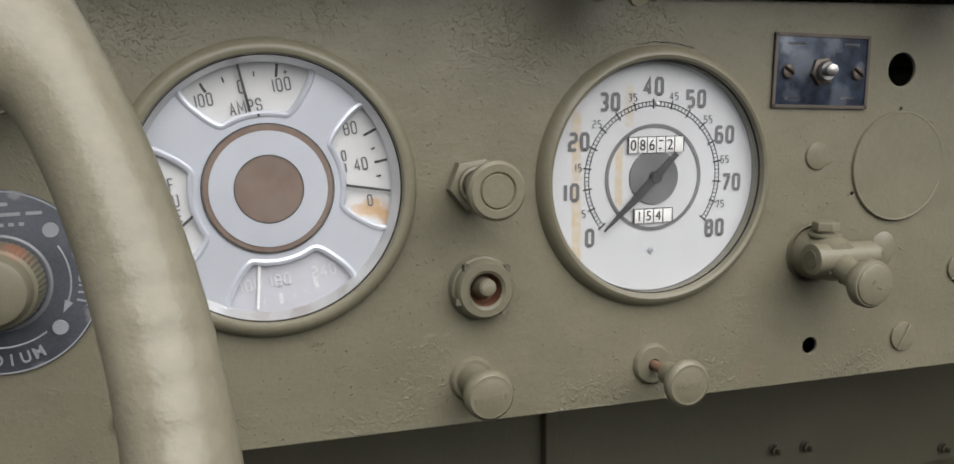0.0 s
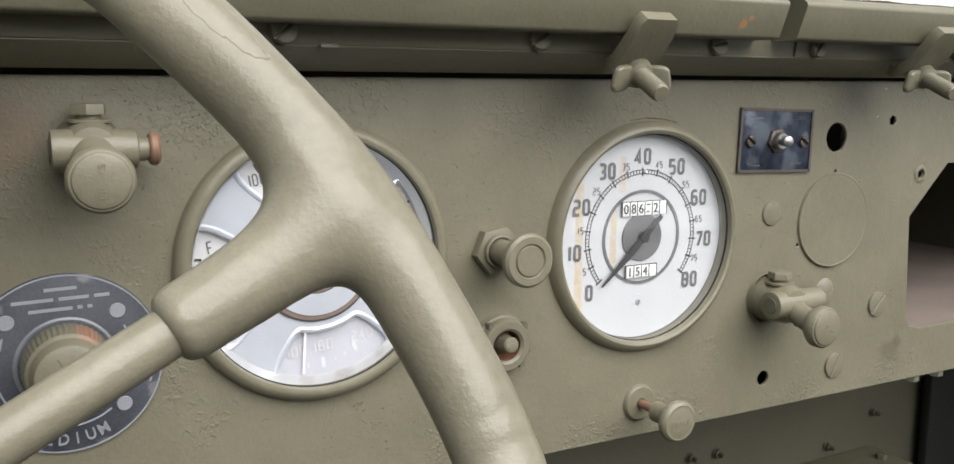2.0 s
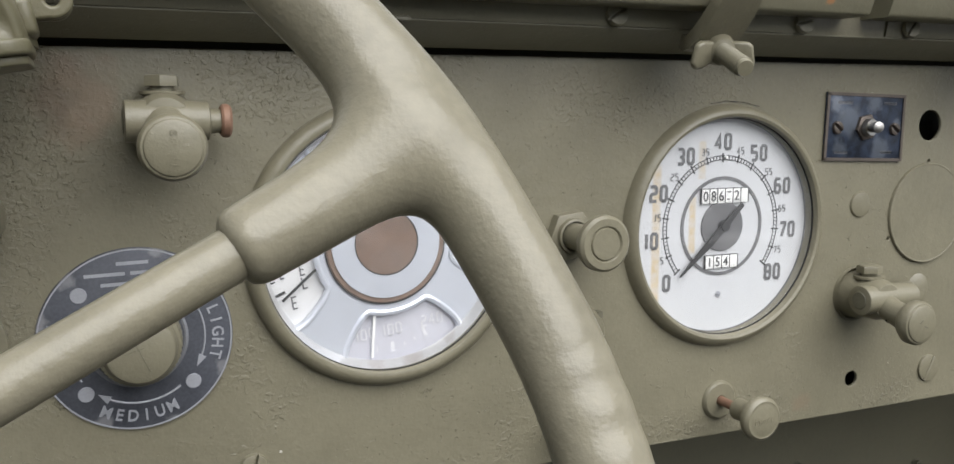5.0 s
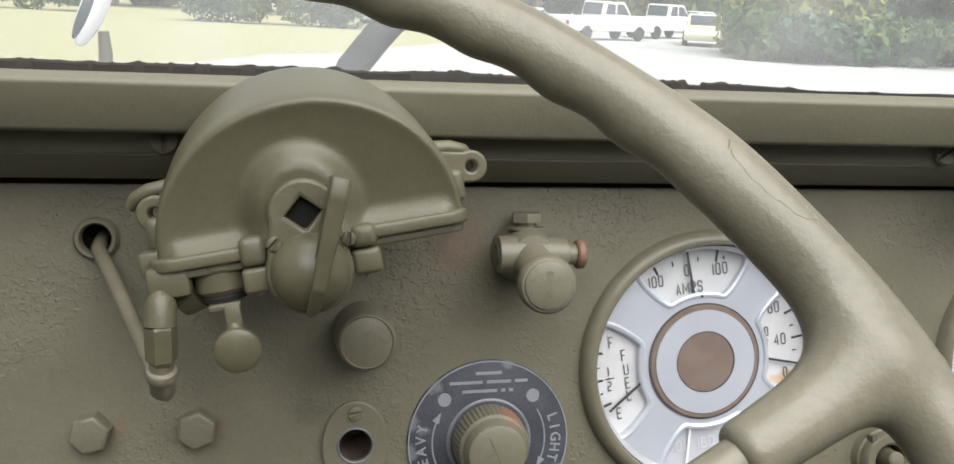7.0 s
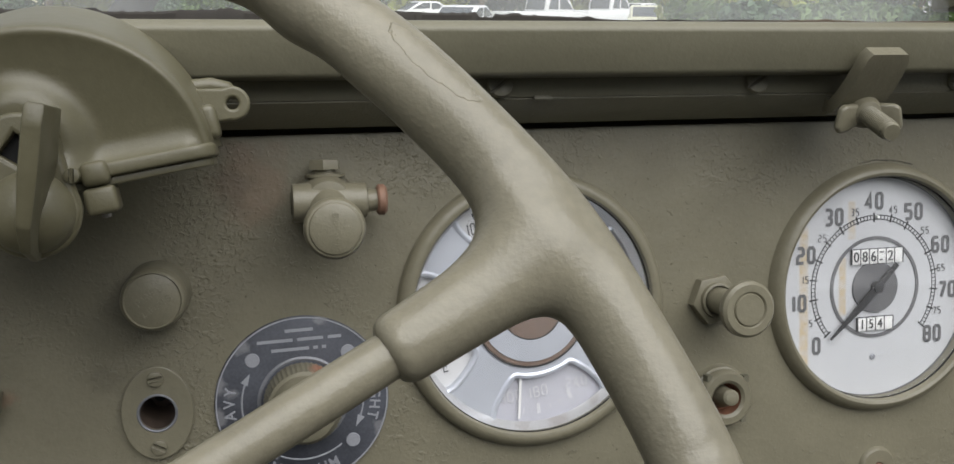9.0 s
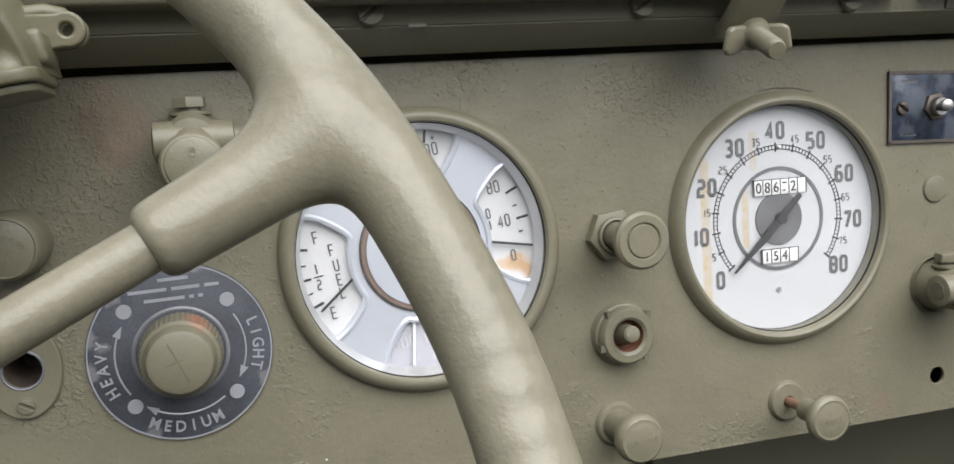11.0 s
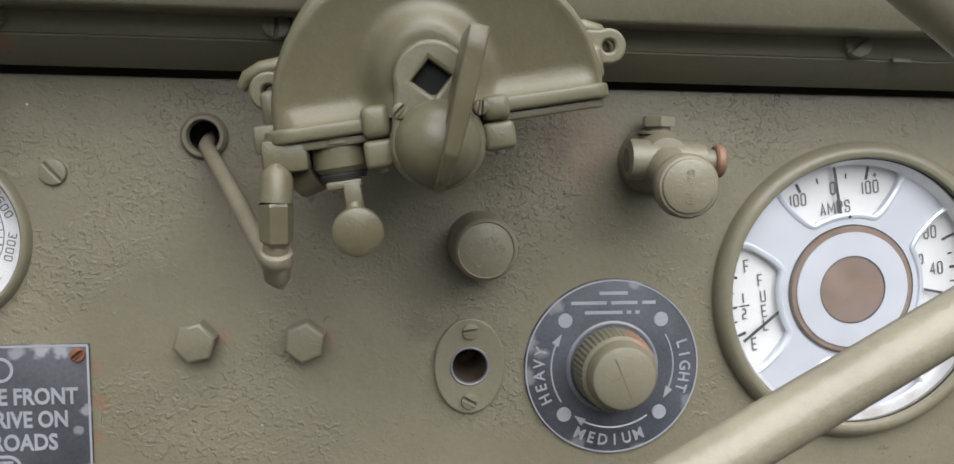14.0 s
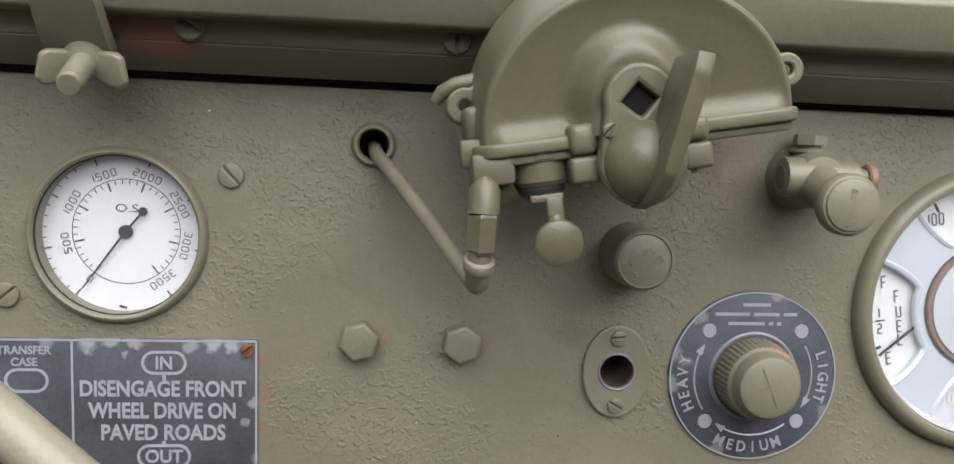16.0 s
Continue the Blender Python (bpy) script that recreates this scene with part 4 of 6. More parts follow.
for a, r0, r1, w in ((120.0, 49.0, 53.5, 0.0012), (83.5, 49.2, 55.1, 0.0012), (109.7, 49.5, 52.0, 0.0007), (94.5, 49.3, 51.6, 0.0006), (27.0, 49.0, 55.5, 0.0012), (18.7, 49.5, 51.6, 0.0007),
                     (11.5, 49.4, 55.4, 0.0012), (4.1, 49.3, 51.5, 0.0007), (175.2, 51.8, 55.5, 0.0011), (183.0, 53.0, 55.5, 0.0007), (190.0, 51.8, 55.5, 0.0011), (197.0, 53.0, 55.5, 0.0007), (203.7, 50.5, 55.5, 0.0013)):
    part("tick", bar(*polar(r0 / 1000, a), *polar(r1 / 1000, a), w, ZS), M_INK, sub)
for a, r0, r1, w in ((274.0, 48.0, 53.0, 0.0018), (293.6, 46.5, 51.0, 0.0018), (281.0, 49.5, 51.5, 0.0006), (287.0, 48.8, 50.8, 0.0006), (301.0, 47.0, 49.0, 0.0006), (265.5, 50.0, 52.5, 0.0006)):
    part("tick", bar(*polar(r0 / 1000, a), *polar(r1 / 1000, a), w, ZS + 0.0007), M_FAINT, sub)
for x0, y0, x1, y1, m, nm in ((-0.0060, 0.0320, -0.0109, 0.0545, M_INK, "ammeter_needle"), (0.0346, 0.0, 0.0552, -0.0034, M_INK, "oil_needle"), (-0.0307, -0.0089, -0.0480, -0.0240, M_INK, "fuel_needle"), (-0.0056, -0.0334, -0.0070, -0.0542, M_PALE, "temperature_needle")):
    part(nm, bar(x0, y0, x1, y1, 0.0012, ZS + 0.0022, 0.0005, 0.0011), m, combo)
part("adjuster_pin", lathe([(0, -0.0045), (0.0006, -0.0047), (0.0008, -0.0062), (0, -0.0062)], 12), M_INK, combo, m=pose(-0.0030, 0.0325, 0))

tach = thing("tachometer", on_panel(*TACH), "small round white tachometer dial, hand at zero, olive bezel", "gauge", "dash gauges")
bezel(tach, 0.0334, 0.0372, 0.0046, 0.0076)
M_TFACE = mat("spotted white dial enamel", (0.72, 0.72, 0.74), 0.45, 0, 0.02, 60, stain=blotches([(-0.023, 0.0015, -0.005, 0.0012, 0.8), (0.024, 0.0, -0.005, 0.0012, 0.4), (-0.010, -0.0155, -0.005, 0.0012, 0.8), (-0.0335, 0.004, -0.005, 0.0016, 0.8)], (0.16, 0.11, 0.07)))
tface = part("dial", lathe([(0, -0.0072), (0.0333, -0.0072), (0.0333, -0.0078), (0, -0.0078)], 64), M_TFACE, tach)
ZT = -0.0072
TC = (0.0012, 0.0008)
for k in range(0, 36):
    a = 234 - 8.19 * k
    big = k % 5 == 0
    inner = bar(*polar(0.0218 if k else 0.0214, a), *polar(0.0178 if big else 0.0200, a), 0.0006 if big else 0.00035, ZT)
    part("tick", inner, M_INK, tface, m=pose(*TC, 0))
    if big or k < 14:
        part("edge_tick", bar(*polar(0.0330, a), *polar(0.0302 if big else 0.0318, a), 0.0006 if big else 0.0004, ZT), M_INK, tface)
    if big:
        x, y = polar(0.0252, a)
        part("numeral", block(str(100 * k), 0.0034, 0.0023, 0.0009, 0.00042), M_GREYINK, tface, m=pose(x + TC[0], y + TC[1], ZT + 0.0002, 0, 0, a - 90))
part("scale_circle", ring(0.0221, 0.0224, ZT, ZT + 0.0002, 90), M_INK, tface, m=pose(*TC, 0))
part("lettering", words("O.S.", 0.0034, 0.00015, 1.35), M_GREYINK, tface, m=pose(0.0020, 0.0108, ZT + 0.0002))
hand = bar(*polar(0.0302, 234.5), 0, 0, 0.0005, ZT + 0.0020, 0.0004, 0.0011)
add(hand, bar(0, 0, *polar(0.0108, 51), 0.0009, ZT + 0.0020, 0.0004))
add(hand, lathe([(0, ZT + 0.0028), (0.0024, ZT + 0.0027), (0.0029, ZT + 0.0018), (0.0029, ZT + 0.0004), (0, ZT + 0.0004)], 28))
add(hand, lathe([(0, ZT + 0.0026), (0.0018, ZT + 0.0026), (0.0018, ZT + 0.0018), (0, ZT + 0.0018)], 20), pose(*polar(0.0116, 51), 0))
part("needle", hand, M_INK, tach, m=pose(*TC, 0))
chip = bar(-0.0015, -0.0312, 0.0016, -0.0320, 0.0010, ZT)
part("dial_chip", chip, M_INK, tface)

# ---- plates with lettering ----
sign = thing("shift_instruction_plate", on_panel(-0.3808, 1.5836, 0, 1.0), "dark etched metal plate on front wheel drive, rusted corner screws", "sign")
part("plate", prism([(-0.0750, -0.0395), (0.0750, -0.0395), (0.0750, 0.0395), (-0.0750, 0.0395)], 0.0002, 0.0014, 0.0004), M_SIGN, sign)
edge = bmesh.new()
for x0, y0, x1, y1 in ((-0.0744, -0.0389, 0.0744, -0.0389), (0.0744, -0.0389, 0.0744, 0.0389), (0.0744, 0.0389, -0.0744, 0.0389), (-0.0744, 0.0389, -0.0744, -0.0389), (-0.0015, -0.0389, -0.0015, 0.0389)):
    add(edge, bar(x0, y0, x1, y1, 0.0009, 0.0013, 0.0003))
part("border", edge, M_ETCH, sign)


def lozenge(cx, cy, w, h, text, parent):
    o = arc(h / 2, -90, 90, 12, cx + w / 2 - h / 2, cy) + arc(h / 2, 90, 270, 12, cx - w / 2 + h / 2, cy)
    i = arc(h / 2 - 0.0012, -90, 90, 12, cx + w / 2 - h / 2, cy) + arc(h / 2 - 0.0012, 90, 270, 12, cx - w / 2 + h / 2, cy)
    z = part("lozenge", sheet("lozenge", o, [i], 0.0004), M_ETCH, parent, m=pose(0, 0, 0.0017))
    if text:
        part("lettering", words(text, h * 0.52, 0.0002, 0.95, 0.00018), M_ETCH, z, m=pose(cx, cy, 0.0))


for s, y, h, w in (("DISENGAGE FRONT", 0.0183, 0.0065, 0.0685), ("WHEEL DRIVE ON", 0.0088, 0.0065, 0.0610), ("PAVED ROADS", -0.0007, 0.0065, 0.0515)):
    part("lettering", fitted(s, h, w, 0.00024), M_ETCH, sign, m=pose(0.0356, y, 0.0016))
for s, y in (("TRANSFER", 0.0345), ("CASE", 0.0295)):
    part("lettering", words(s, 0.0034, 0.0002, 0.95, 0.0001), M_ETCH, sign, m=pose(-0.0208, y, 0.0016))
lozenge(0.0361, 0.0294, 0.0188, 0.0103, "IN", sign)
lozenge(0.0358, -0.0112, 0.0225, 0.0105, "OUT", sign)
lozenge(-0.0200, 0.0215, 0.0180, 0.0105, "", sign)
lozenge(-0.0200, -0.0140, 0.0200, 0.0105, "", sign)
part("rule", add(bar(0.0361, 0.0218, 0.0361, 0.0246, 0.0015, 0.0014), bar(0.0358, -0.0062, 0.0358, -0.0046, 0.0015, 0.0014)), M_ETCH, sign)
for x, y in ((0.0708, 0.0352), (0.0708, -0.0352), (-0.0708, 0.0352), (-0.0708, -0.0352)):
    part("screw", slotted(0.0029, 0.0022, 0.0003, 40), M_RUST, sign, "rusty slotted screw", m=pose(x, y, 0.0012))

brake = thing("brake_controller", on_panel(-0.0894, 1.6136, 0, 1.0), "round dark dial plate with olive knurled brake control knob", "control knob")
part("dial_plate", lathe([(0, 0.0016), (0.0370, 0.0016), (0.0382, 0.0012), (0.0385, 0.0002), (0, 0.0002)], 72), M_PLATE, brake, "dark blue-grey etched dial plate")
part("plate_edge", ring(0.0374, 0.0380, 0.0013, 0.0018, 72), M_ETCH, brake)
part("hole_edge", lathe([(0.0185, 0.0018), (0.0192, 0.0021), (0.0200, 0.0018), (0.0204, 0.0014)], 56), M_ETCHDIM, brake, "bare scratched metal round the knob")
for x, y in ((-0.0210, 0.0205), (0.0210, 0.0205), (-0.0210, -0.0205), (0.0210, -0.0205)):
    part("rivet", lathe([(0, 0.0020), (0.0030, 0.0020), (0.0033, 0.0015), (0, 0.0015)], 24), M_ETCH, brake, m=pose(x, y, 0))
for a0, a1, head, d in ((31, -30, -30, -90), (-54, -126, -126, -90), (214, 149, 149, -90)):
    part("scale_arc", tube([(*polar(0.0268, a0 + (a1 - a0) * i / 20), 0.0016) for i in range(21)], 0.00045, 6), M_ETCH, brake)
    p = Vector(polar(0.0268, head))
    t = Vector(polar(1, head - 90))
    s = Vector(polar(1, head))
    tip, base = p + t * 0.0010, p - t * 0.0042
    part("arrow_head", flat([tuple(tip), tuple(base - s * 0.0017), tuple(base + s * 0.0017)], 0.0016, 0.0004), M_ETCH, brake)


def round_text(text, r, mid, step, size, outward, parent):
    n = len(text)
    for i, c in enumerate(text):
        a = mid + (i - (n - 1) / 2) * (-step if outward else step)
        part("lettering", words(c, size, 0.0002, 0.9, 0.0001), M_ETCH, parent, m=pose(*polar(r, a), 0.0018, 0, 0, a - 90 if outward else a + 90))


round_text("LIGHT", 0.0322, 0, 9.0, 0.0048, True, brake)
round_text("HEAVY", 0.0322, 186, 9.5, 0.0048, True, brake)
round_text("MEDIUM", 0.0322, -92, 9.5, 0.0048, False, brake)
for y, spans in ((0.0322, ((-0.0062, 0.0062),)), (0.0280, ((-0.0185, -0.0030), (-0.0010, 0.0105), (0.0125, 0.0185))), (0.0238, ((-0.0125, 0.0040), (0.0058, 0.0078), (0.0096, 0.0115)))):
    for x0, x1 in spans:
        part("maker_bar", bar(x0, y, x1, y, 0.0014, 0.0014, 0.0004), M_ETCH, brake)
knob = lathe([(0.0188, 0.0002), (0.0187, 0.0040), (0.0180, 0.0105), (0.0174, 0.0128), (0.0158, 0.0138), (0.0152, 0.0150), (0.0148, 0.0176), (0.0138, 0.0190), (0.0120, 0.0197), (0, 0.0200)], 96)
for v in knob.verts:
    r = math.hypot(v.co.x, v.co.y)
    if r > 0.0156 and v.co.z < 0.0130:
        k = round(math.atan2(v.co.y, v.co.x) / (2 * math.pi) * 96) % 2
        v.co.x, v.co.y = v.co.x * (1 - 0.022 * k), v.co.y * (1 - 0.022 * k)
bmesh.ops.scale(knob, vec=(0.94, 0.94, 1.12), verts=knob.verts)
kn = part("knob", to_mesh("knob", knob, 25), M_WORN, brake, "olive knurled knob, orange worn at its edge")
part("pointer_groove", bar(-0.0040, 0.0085, 0.0030, -0.0085, 0.0004, 0.02225, 0.0002), M_OLIVE_DARK, kn)
part("cross_scratch", bar(-0.0060, -0.0006, 0.0012, 0.0014, 0.0003, 0.02230, 0.0002), M_OLIVE_DARK, kn)

switch = thing("fuel_tank_switch", on_panel(0.3063, 1.6968, 0, -1.8), "toggle switch on worn blue-black metal plate", "switch")
part("plate", prism([(-0.0298, -0.0192), (0.0302, -0.0193), (0.0296, 0.0193), (-0.0300, 0.0190)], 0.0002, 0.0013, 0.0003), M_SWITCH, switch)
fr = bmesh.new()
for x0, y0, x1, y1 in ((-0.0300, -0.0184, 0.0300, -0.0184), (0.0292, -0.0190, 0.0288, 0.0190), (0.0296, 0.0184, -0.0298, 0.0182), (-0.0290, 0.0188, -0.0290, -0.0190)):
    add(fr, bar(x0, y0, x1, y1, 0.0017, 0.0008, 0.0010))
part("border", fr, M_BROWNEDGE, switch)
for x0, x1, y in ((-0.022, -0.011, 0.0135), (0.013, 0.023, 0.0140), (-0.022, -0.012, -0.0145), (0.013, 0.022, -0.0140)):
    part("worn_word", bar(x0, y, x1, y, 0.0017, 0.0010, 0.0003), M_ETCHDIM, switch)
for x in (-0.0215, 0.0222):
    part("screw", slotted(0.0036, 0.0022, 0.0004, -35), M_BROWNEDGE, switch, m=pose(x, -0.0006, 0.0011))
part("nut", prism(hexagon(0.0135, 12), 0.0012, 0.0032, 0.0006), M_BROWNEDGE, switch)
part("bushing", lathe([(0.0028, 0.0065), (0.0046, 0.0065), (0.0050, 0.0058), (0.0050, 0.0030)], 28), M_STEEL, switch)
lever = tube([(0, 0, 0.003), (-0.0016, 0, 0.008), (-0.0042, 0.0002, 0.0140), (-0.0048, 0.0002, 0.0155), (-0.0050, 0.0002, 0.0162)], [0.0020, 0.0024, 0.0033, 0.0030, 0.0016], 18)
part("lever", lever, M_STEEL, switch, "bright steel bat lever")

# ---- knobs, switches and plugs ----
def dish_knob(x, z, label, base, stem, disc, name="pull_knob", word=None, turn=0.0, rod=None):
    """A pull knob: base parts, a rod and a round pressed button."""
    k = thing(name, on_panel(x, z), label, "knob", "dash pull knobs")
    for nm, bm, mt in base:
        part(nm, bm, mt, k)
    part("stem", stem, rod or M_PAINT, k)
    d = part("button", disc, M_PAINT, k)
    return k, d


k, d = dish_knob(0.1131, 1.6457, "olive pull knob with ringed face behind a hex nut", [("hex_nut", prism(hexagon(0.0225, 8), 0, 0.0062, 0.0010), M_PAINT), ("washer", lathe([(0.0075, 0.0085), (0.0086, 0.0082), (0.0090, 0.0060), (0, 0.0060)], 32), M_PAINT)],
                 lathe([(0.0066, 0.006), (0.0066, 0.0235), (0.0050, 0.0265), (0.0050, 0.0297)], 28),
                 lathe([(r, z + 0.0035) for r, z in ((0, 0.0335), (0.0072, 0.0335), (0.0078, 0.0325), (0.0086, 0.0335), (0.0118, 0.0335), (0.0132, 0.0321), (0.0134, 0.0294), (0.0120, 0.0266), (0.0060, 0.0256), (0, 0.0256))], 48), "pull_knob")
k, d = dish_knob(0.1118, 1.5506, "olive throttle pull knob pushed in", [("collar", lathe([(0.0, 0.0024), (0.0100, 0.0024), (0.0112, 0.0010), (0.0114, 0.0)], 36), M_PAINT)],
                 lathe([(0.0082, 0.002), (0.0070, 0.0110), (0.0078, 0.0170), (0.0108, 0.0214)], 32),
                 lathe([(0, 0.0296), (0.0080, 0.0294), (0.0094, 0.0289), (0.0100, 0.0290), (0.0114, 0.0276), (0.0120, 0.0250), (0.0112, 0.0214), (0, 0.0211)], 48), "throttle_knob")
part("embossed_word", block("THROTTLE", 0.0026, 0.0015, 0.0006, 0.00045, 0.0004), M_PAINT, d, m=pose(0, -0.0005, 0.0293, 0, 0, 5))
k, d = dish_knob(0.2098, 1.5478, "olive choke pull knob on a bare copper rod", [("collar", lathe([(0.0032, 0.0026), (0.0095, 0.0024), (0.0108, 0.0010), (0.0110, 0.0)], 36), M_PAINT)],
                 lathe([(0.0026, 0.000), (0.0026, 0.0200)], 20),
                 lathe([(0, 0.0376), (0.0080, 0.0374), (0.0092, 0.0370), (0.0098, 0.0372), (0.0112, 0.0362), (0.0119, 0.0344), (0.0114, 0.0322), (0.0090, 0.0304), (0.0066, 0.0282), (0.0057, 0.0240), (0.0060, 0.0170), (0, 0.0160)], 48), "choke_knob", rod=M_COPPER)
part("embossed_word", block("CHOKE", 0.0028, 0.0018, 0.0008, 0.00045, 0.0004), M_PAINT, d, m=pose(0, -0.0005, 0.0373, 0, 0, 4))

tg = thing("ignition_toggle", on_panel(0.1164, 1.5962), "olive toggle switch in a round slotted nut", "switch")
nut = lathe([(0.0078, 0.0040), (0.0080, 0.0092), (0.0095, 0.0104), (0.0128, 0.0102), (0.0140, 0.0088), (0.0142, 0.0050), (0.0152, 0.0042), (0.0156, 0.0010), (0.0160, 0.0)], 48)
part("lock_nut", nut, M_PAINT, tg)
# darkened boxes stand for the shade in the nut's slots
for a in (130, 200, 310, 40):
    part("nut_slot_shade", box(0.0143 * math.cos(radians(a)), 0.0143 * math.sin(radians(a)), 0.0070, 0.0026, 0.0032, 0.0046), M_OLIVE_DARK, tg, m=pose(0, 0, 0))
part("socket", lathe([(0.0080, 0.0090), (0.0074, 0.0020), (0, 0.0010)], 32), M_RUST, tg, "rust-red inside")
part("lever", tube([(0, 0, 0.0015), (-0.0004, 0.0004, 0.0060), (-0.0010, 0.0016, 0.0120), (-0.0014, 0.0026, 0.0160), (-0.0015, 0.0028, 0.0170)], [0.0058, 0.0054, 0.0042, 0.0040, 0.0028], 20), M_PAINT, tg)


def light_switch(x, z, label, wing, red):
    """A switch valve: barrel out of the panel, cross tube, hex plug above, button in front."""
    s = thing("dash_switch", on_panel(x, z), label, "switch", "dash light switches")
    part("barrel", lathe(([(0.0158, 0.0), (0.0156, 0.0024)] if wing else []) + [(0.0140, 0.0), (0.0134, 0.0060), (0.0122, 0.0100), (0.0118, 0.0200), (0.0095, 0.0250), (0, 0.0260)], 40), M_PAINT, s)
    far = 0.0235 if wing else 0.0160
    cross = tube([(-0.0150, 0.0006, 0.0190), (-0.0146, 0.0006, 0.0190), (0.0, 0.0006, 0.0190), (far, 0.0006, 0.0190), (far + 0.0005, 0.0006, 0.0190)], [0.0070, 0.0082, 0.0084, 0.0076, 0.0064], 28)
    t = part("cross_tube", cross, M_PAINT, s)
    part("end_recess", lathe([(0, 0.0004), (0.0046, 0.0004), (0.0050, 0), (0, 0)], 24), M_OLIVE_DARK, t, m=pose(-0.0151, 0.0006, 0.0190, 0, -90, 0))
    plug = part("top_plug", lathe([(0.0068, 0.0), (0.0068, 0.0026), (0.0086, 0.0030), (0.0086, 0.0042), (0.0046, 0.0045), (0.0046, 0.0064), (0, 0.0064)], 28), M_PAINT, s, m=pose(0, 0.0080, 0.0110, -90))
    part("hex_head", prism(hexagon(0.0122, 20), 0.0062, 0.0106, 0.0009), M_PAINT, plug)
    if red:
        part("end_nut", lathe([(0.0040, 0), (0.0058, 0.0002), (0.0066, 0.0010), (0.0067, 0.0032), (0.0058, 0.0042), (0.0034, 0.0043), (0.0030, 0.0036), (0, 0.0036)], 20), M_COPPER, s, "orange rusty end nut", m=pose(0.0206, 0.0006, 0.0190, 0, 90, 0))
        part("end_neck", tube([(0.0150, 0.0006, 0.0190), (0.0215, 0.0006, 0.0190)], [0.0052, 0.0046], 18), M_PAINT, s)
    if wing:
        w = lathe([(0, 0.0012), (0.0072, 0.0011), (0.0086, 0.0003), (0.0074, -0.0010), (0, -0.0012)], 28)
        bmesh.ops.scale(w, vec=(0.8, 1.15, 1), verts=w.verts)
        part("wing", w, M_PAINT, s, m=pose(0.0338, 0.0020, 0.0150, 0, -14, -12))
        part("wing_neck", tube([(0.0220, 0.0006, 0.0190), (0.0310, 0.0016, 0.0160)], [0.0040, 0.0030], 16), M_PAINT, s)
    top = Vector((-0.0002, -0.0084, 0.0520)) if not wing else Vector((0.0008, -0.0082, 0.0480))
    part("neck", tube([(0, -0.001, 0.0180), tuple(top * 0.6), tuple(top - Vector((0, 0, 0.008)))], [0.0080, 0.0068, 0.0074] if wing else [0.0098, 0.0082, 0.0088], 24), M_PAINT, s)
    b = part("button", lathe([(0, 0.0016), (0.0085, 0.0010), (0.0100, 0.0004), (0.0104, -0.0004), (0.0112, -0.0006), (0.0122, -0.0020), (0.0122, -0.0060), (0.0100, -0.0090), (0, -0.0095)], 48), M_PAINT, s, m=Matrix.Translation(top))
    return s, b


s1, b1 = light_switch(-0.0760, 1.7026, "olive light switch with round button, orange end nut", False, True)
part("embossed_word", block("LIGHTS", 0.0026, 0.0017, 0.0007, 0.00040, 0.00015), M_PAINT, b1, m=pose(0, 0, 0.0014, 0, 0, 90))
s2, b2 = light_switch(0.3055, 1.5998, "olive control valve with round button and wing", True, False)
part("scratch", add(bar(-0.003, 0.001, -0.001, 0.0025, 0.0006, 0.0013), bar(0.000, -0.001, 0.003, -0.002, 0.0007, 0.0013)), M_OLIVE_DARK, b2)
# flat near-black disc drawn as the shade of a hole
part("side_hole_shade", lathe([(0, 0.0003), (0.0018, 0.0003), (0.0020, 0), (0, 0)], 16), M_DARK, s2, m=Matrix.Translation((-0.0036, -0.0100, 0.0300)) @ Vector((-0.55, -0.75, 0.35)).to_track_quat("Z", "Y").to_matrix().to_4x4())

pl = thing("panel_light_knob", on_panel(-0.1481, 1.6668), "round olive push knob with embossed words", "knob")
part("skirt", lathe([(0.0136, 0.0), (0.0132, 0.0140), (0.0128, 0.0212), (0.0118, 0.0234)], 48), M_PAINT, pl)
cap = part("cap", lathe([(0.0124, 0.0214), (0.0127, 0.0234), (0.0122, 0.0252), (0.0112, 0.0260), (0.0108, 0.0254), (0.0100, 0.0256), (0.0060, 0.0264), (0, 0.0267)], 48), M_PAINT, pl)
for s, y in (("PANEL", 0.0024), ("LIGHTS", -0.0026)):
    part("embossed_word", block(s, 0.0031, 0.0019, 0.0006, 0.00055, 0.0004), M_PAINT, cap, m=pose(0, 0, 0.0263) @ pose(0, 0, 0, 0, 0, 33) @ pose(0, y, 0))

sock = thing("trouble_light_socket", on_panel(-0.1514, 1.6145), "olive oval socket plate with open round hole", "socket")
oval = []
for sgn in (1, -1):
    oval += [(sgn * (0.0150 * math.cos(radians(t))), sgn * 0.0206 * math.sin(radians(t))) for t in range(-90, 90, 9)]
oval = sorted(set((round(x, 6), round(y, 6)) for x, y in oval), key=lambda p: math.atan2(p[1], p[0]))
part("plate", sheet("plate", oval, [circle(0.0074, 36)], 0.0026, 0.0007), M_PAINT, sock, m=pose(0, 0, 0.0027))
part("socket_tube", lathe([(0.0075, 0.0024), (0.0073, -0.004), (0.0066, -0.0150), (0.0060, -0.030), (0, -0.030)], 36), M_SOCKET, sock, "dusty brown socket")
part("worn_edge", lathe([(0.0073, 0.0024), (0.0075, 0.0031), (0.0080, 0.0033), (0.0085, 0.0028)], 36), M_ETCHDIM, sock, "bare metal lip of the socket")
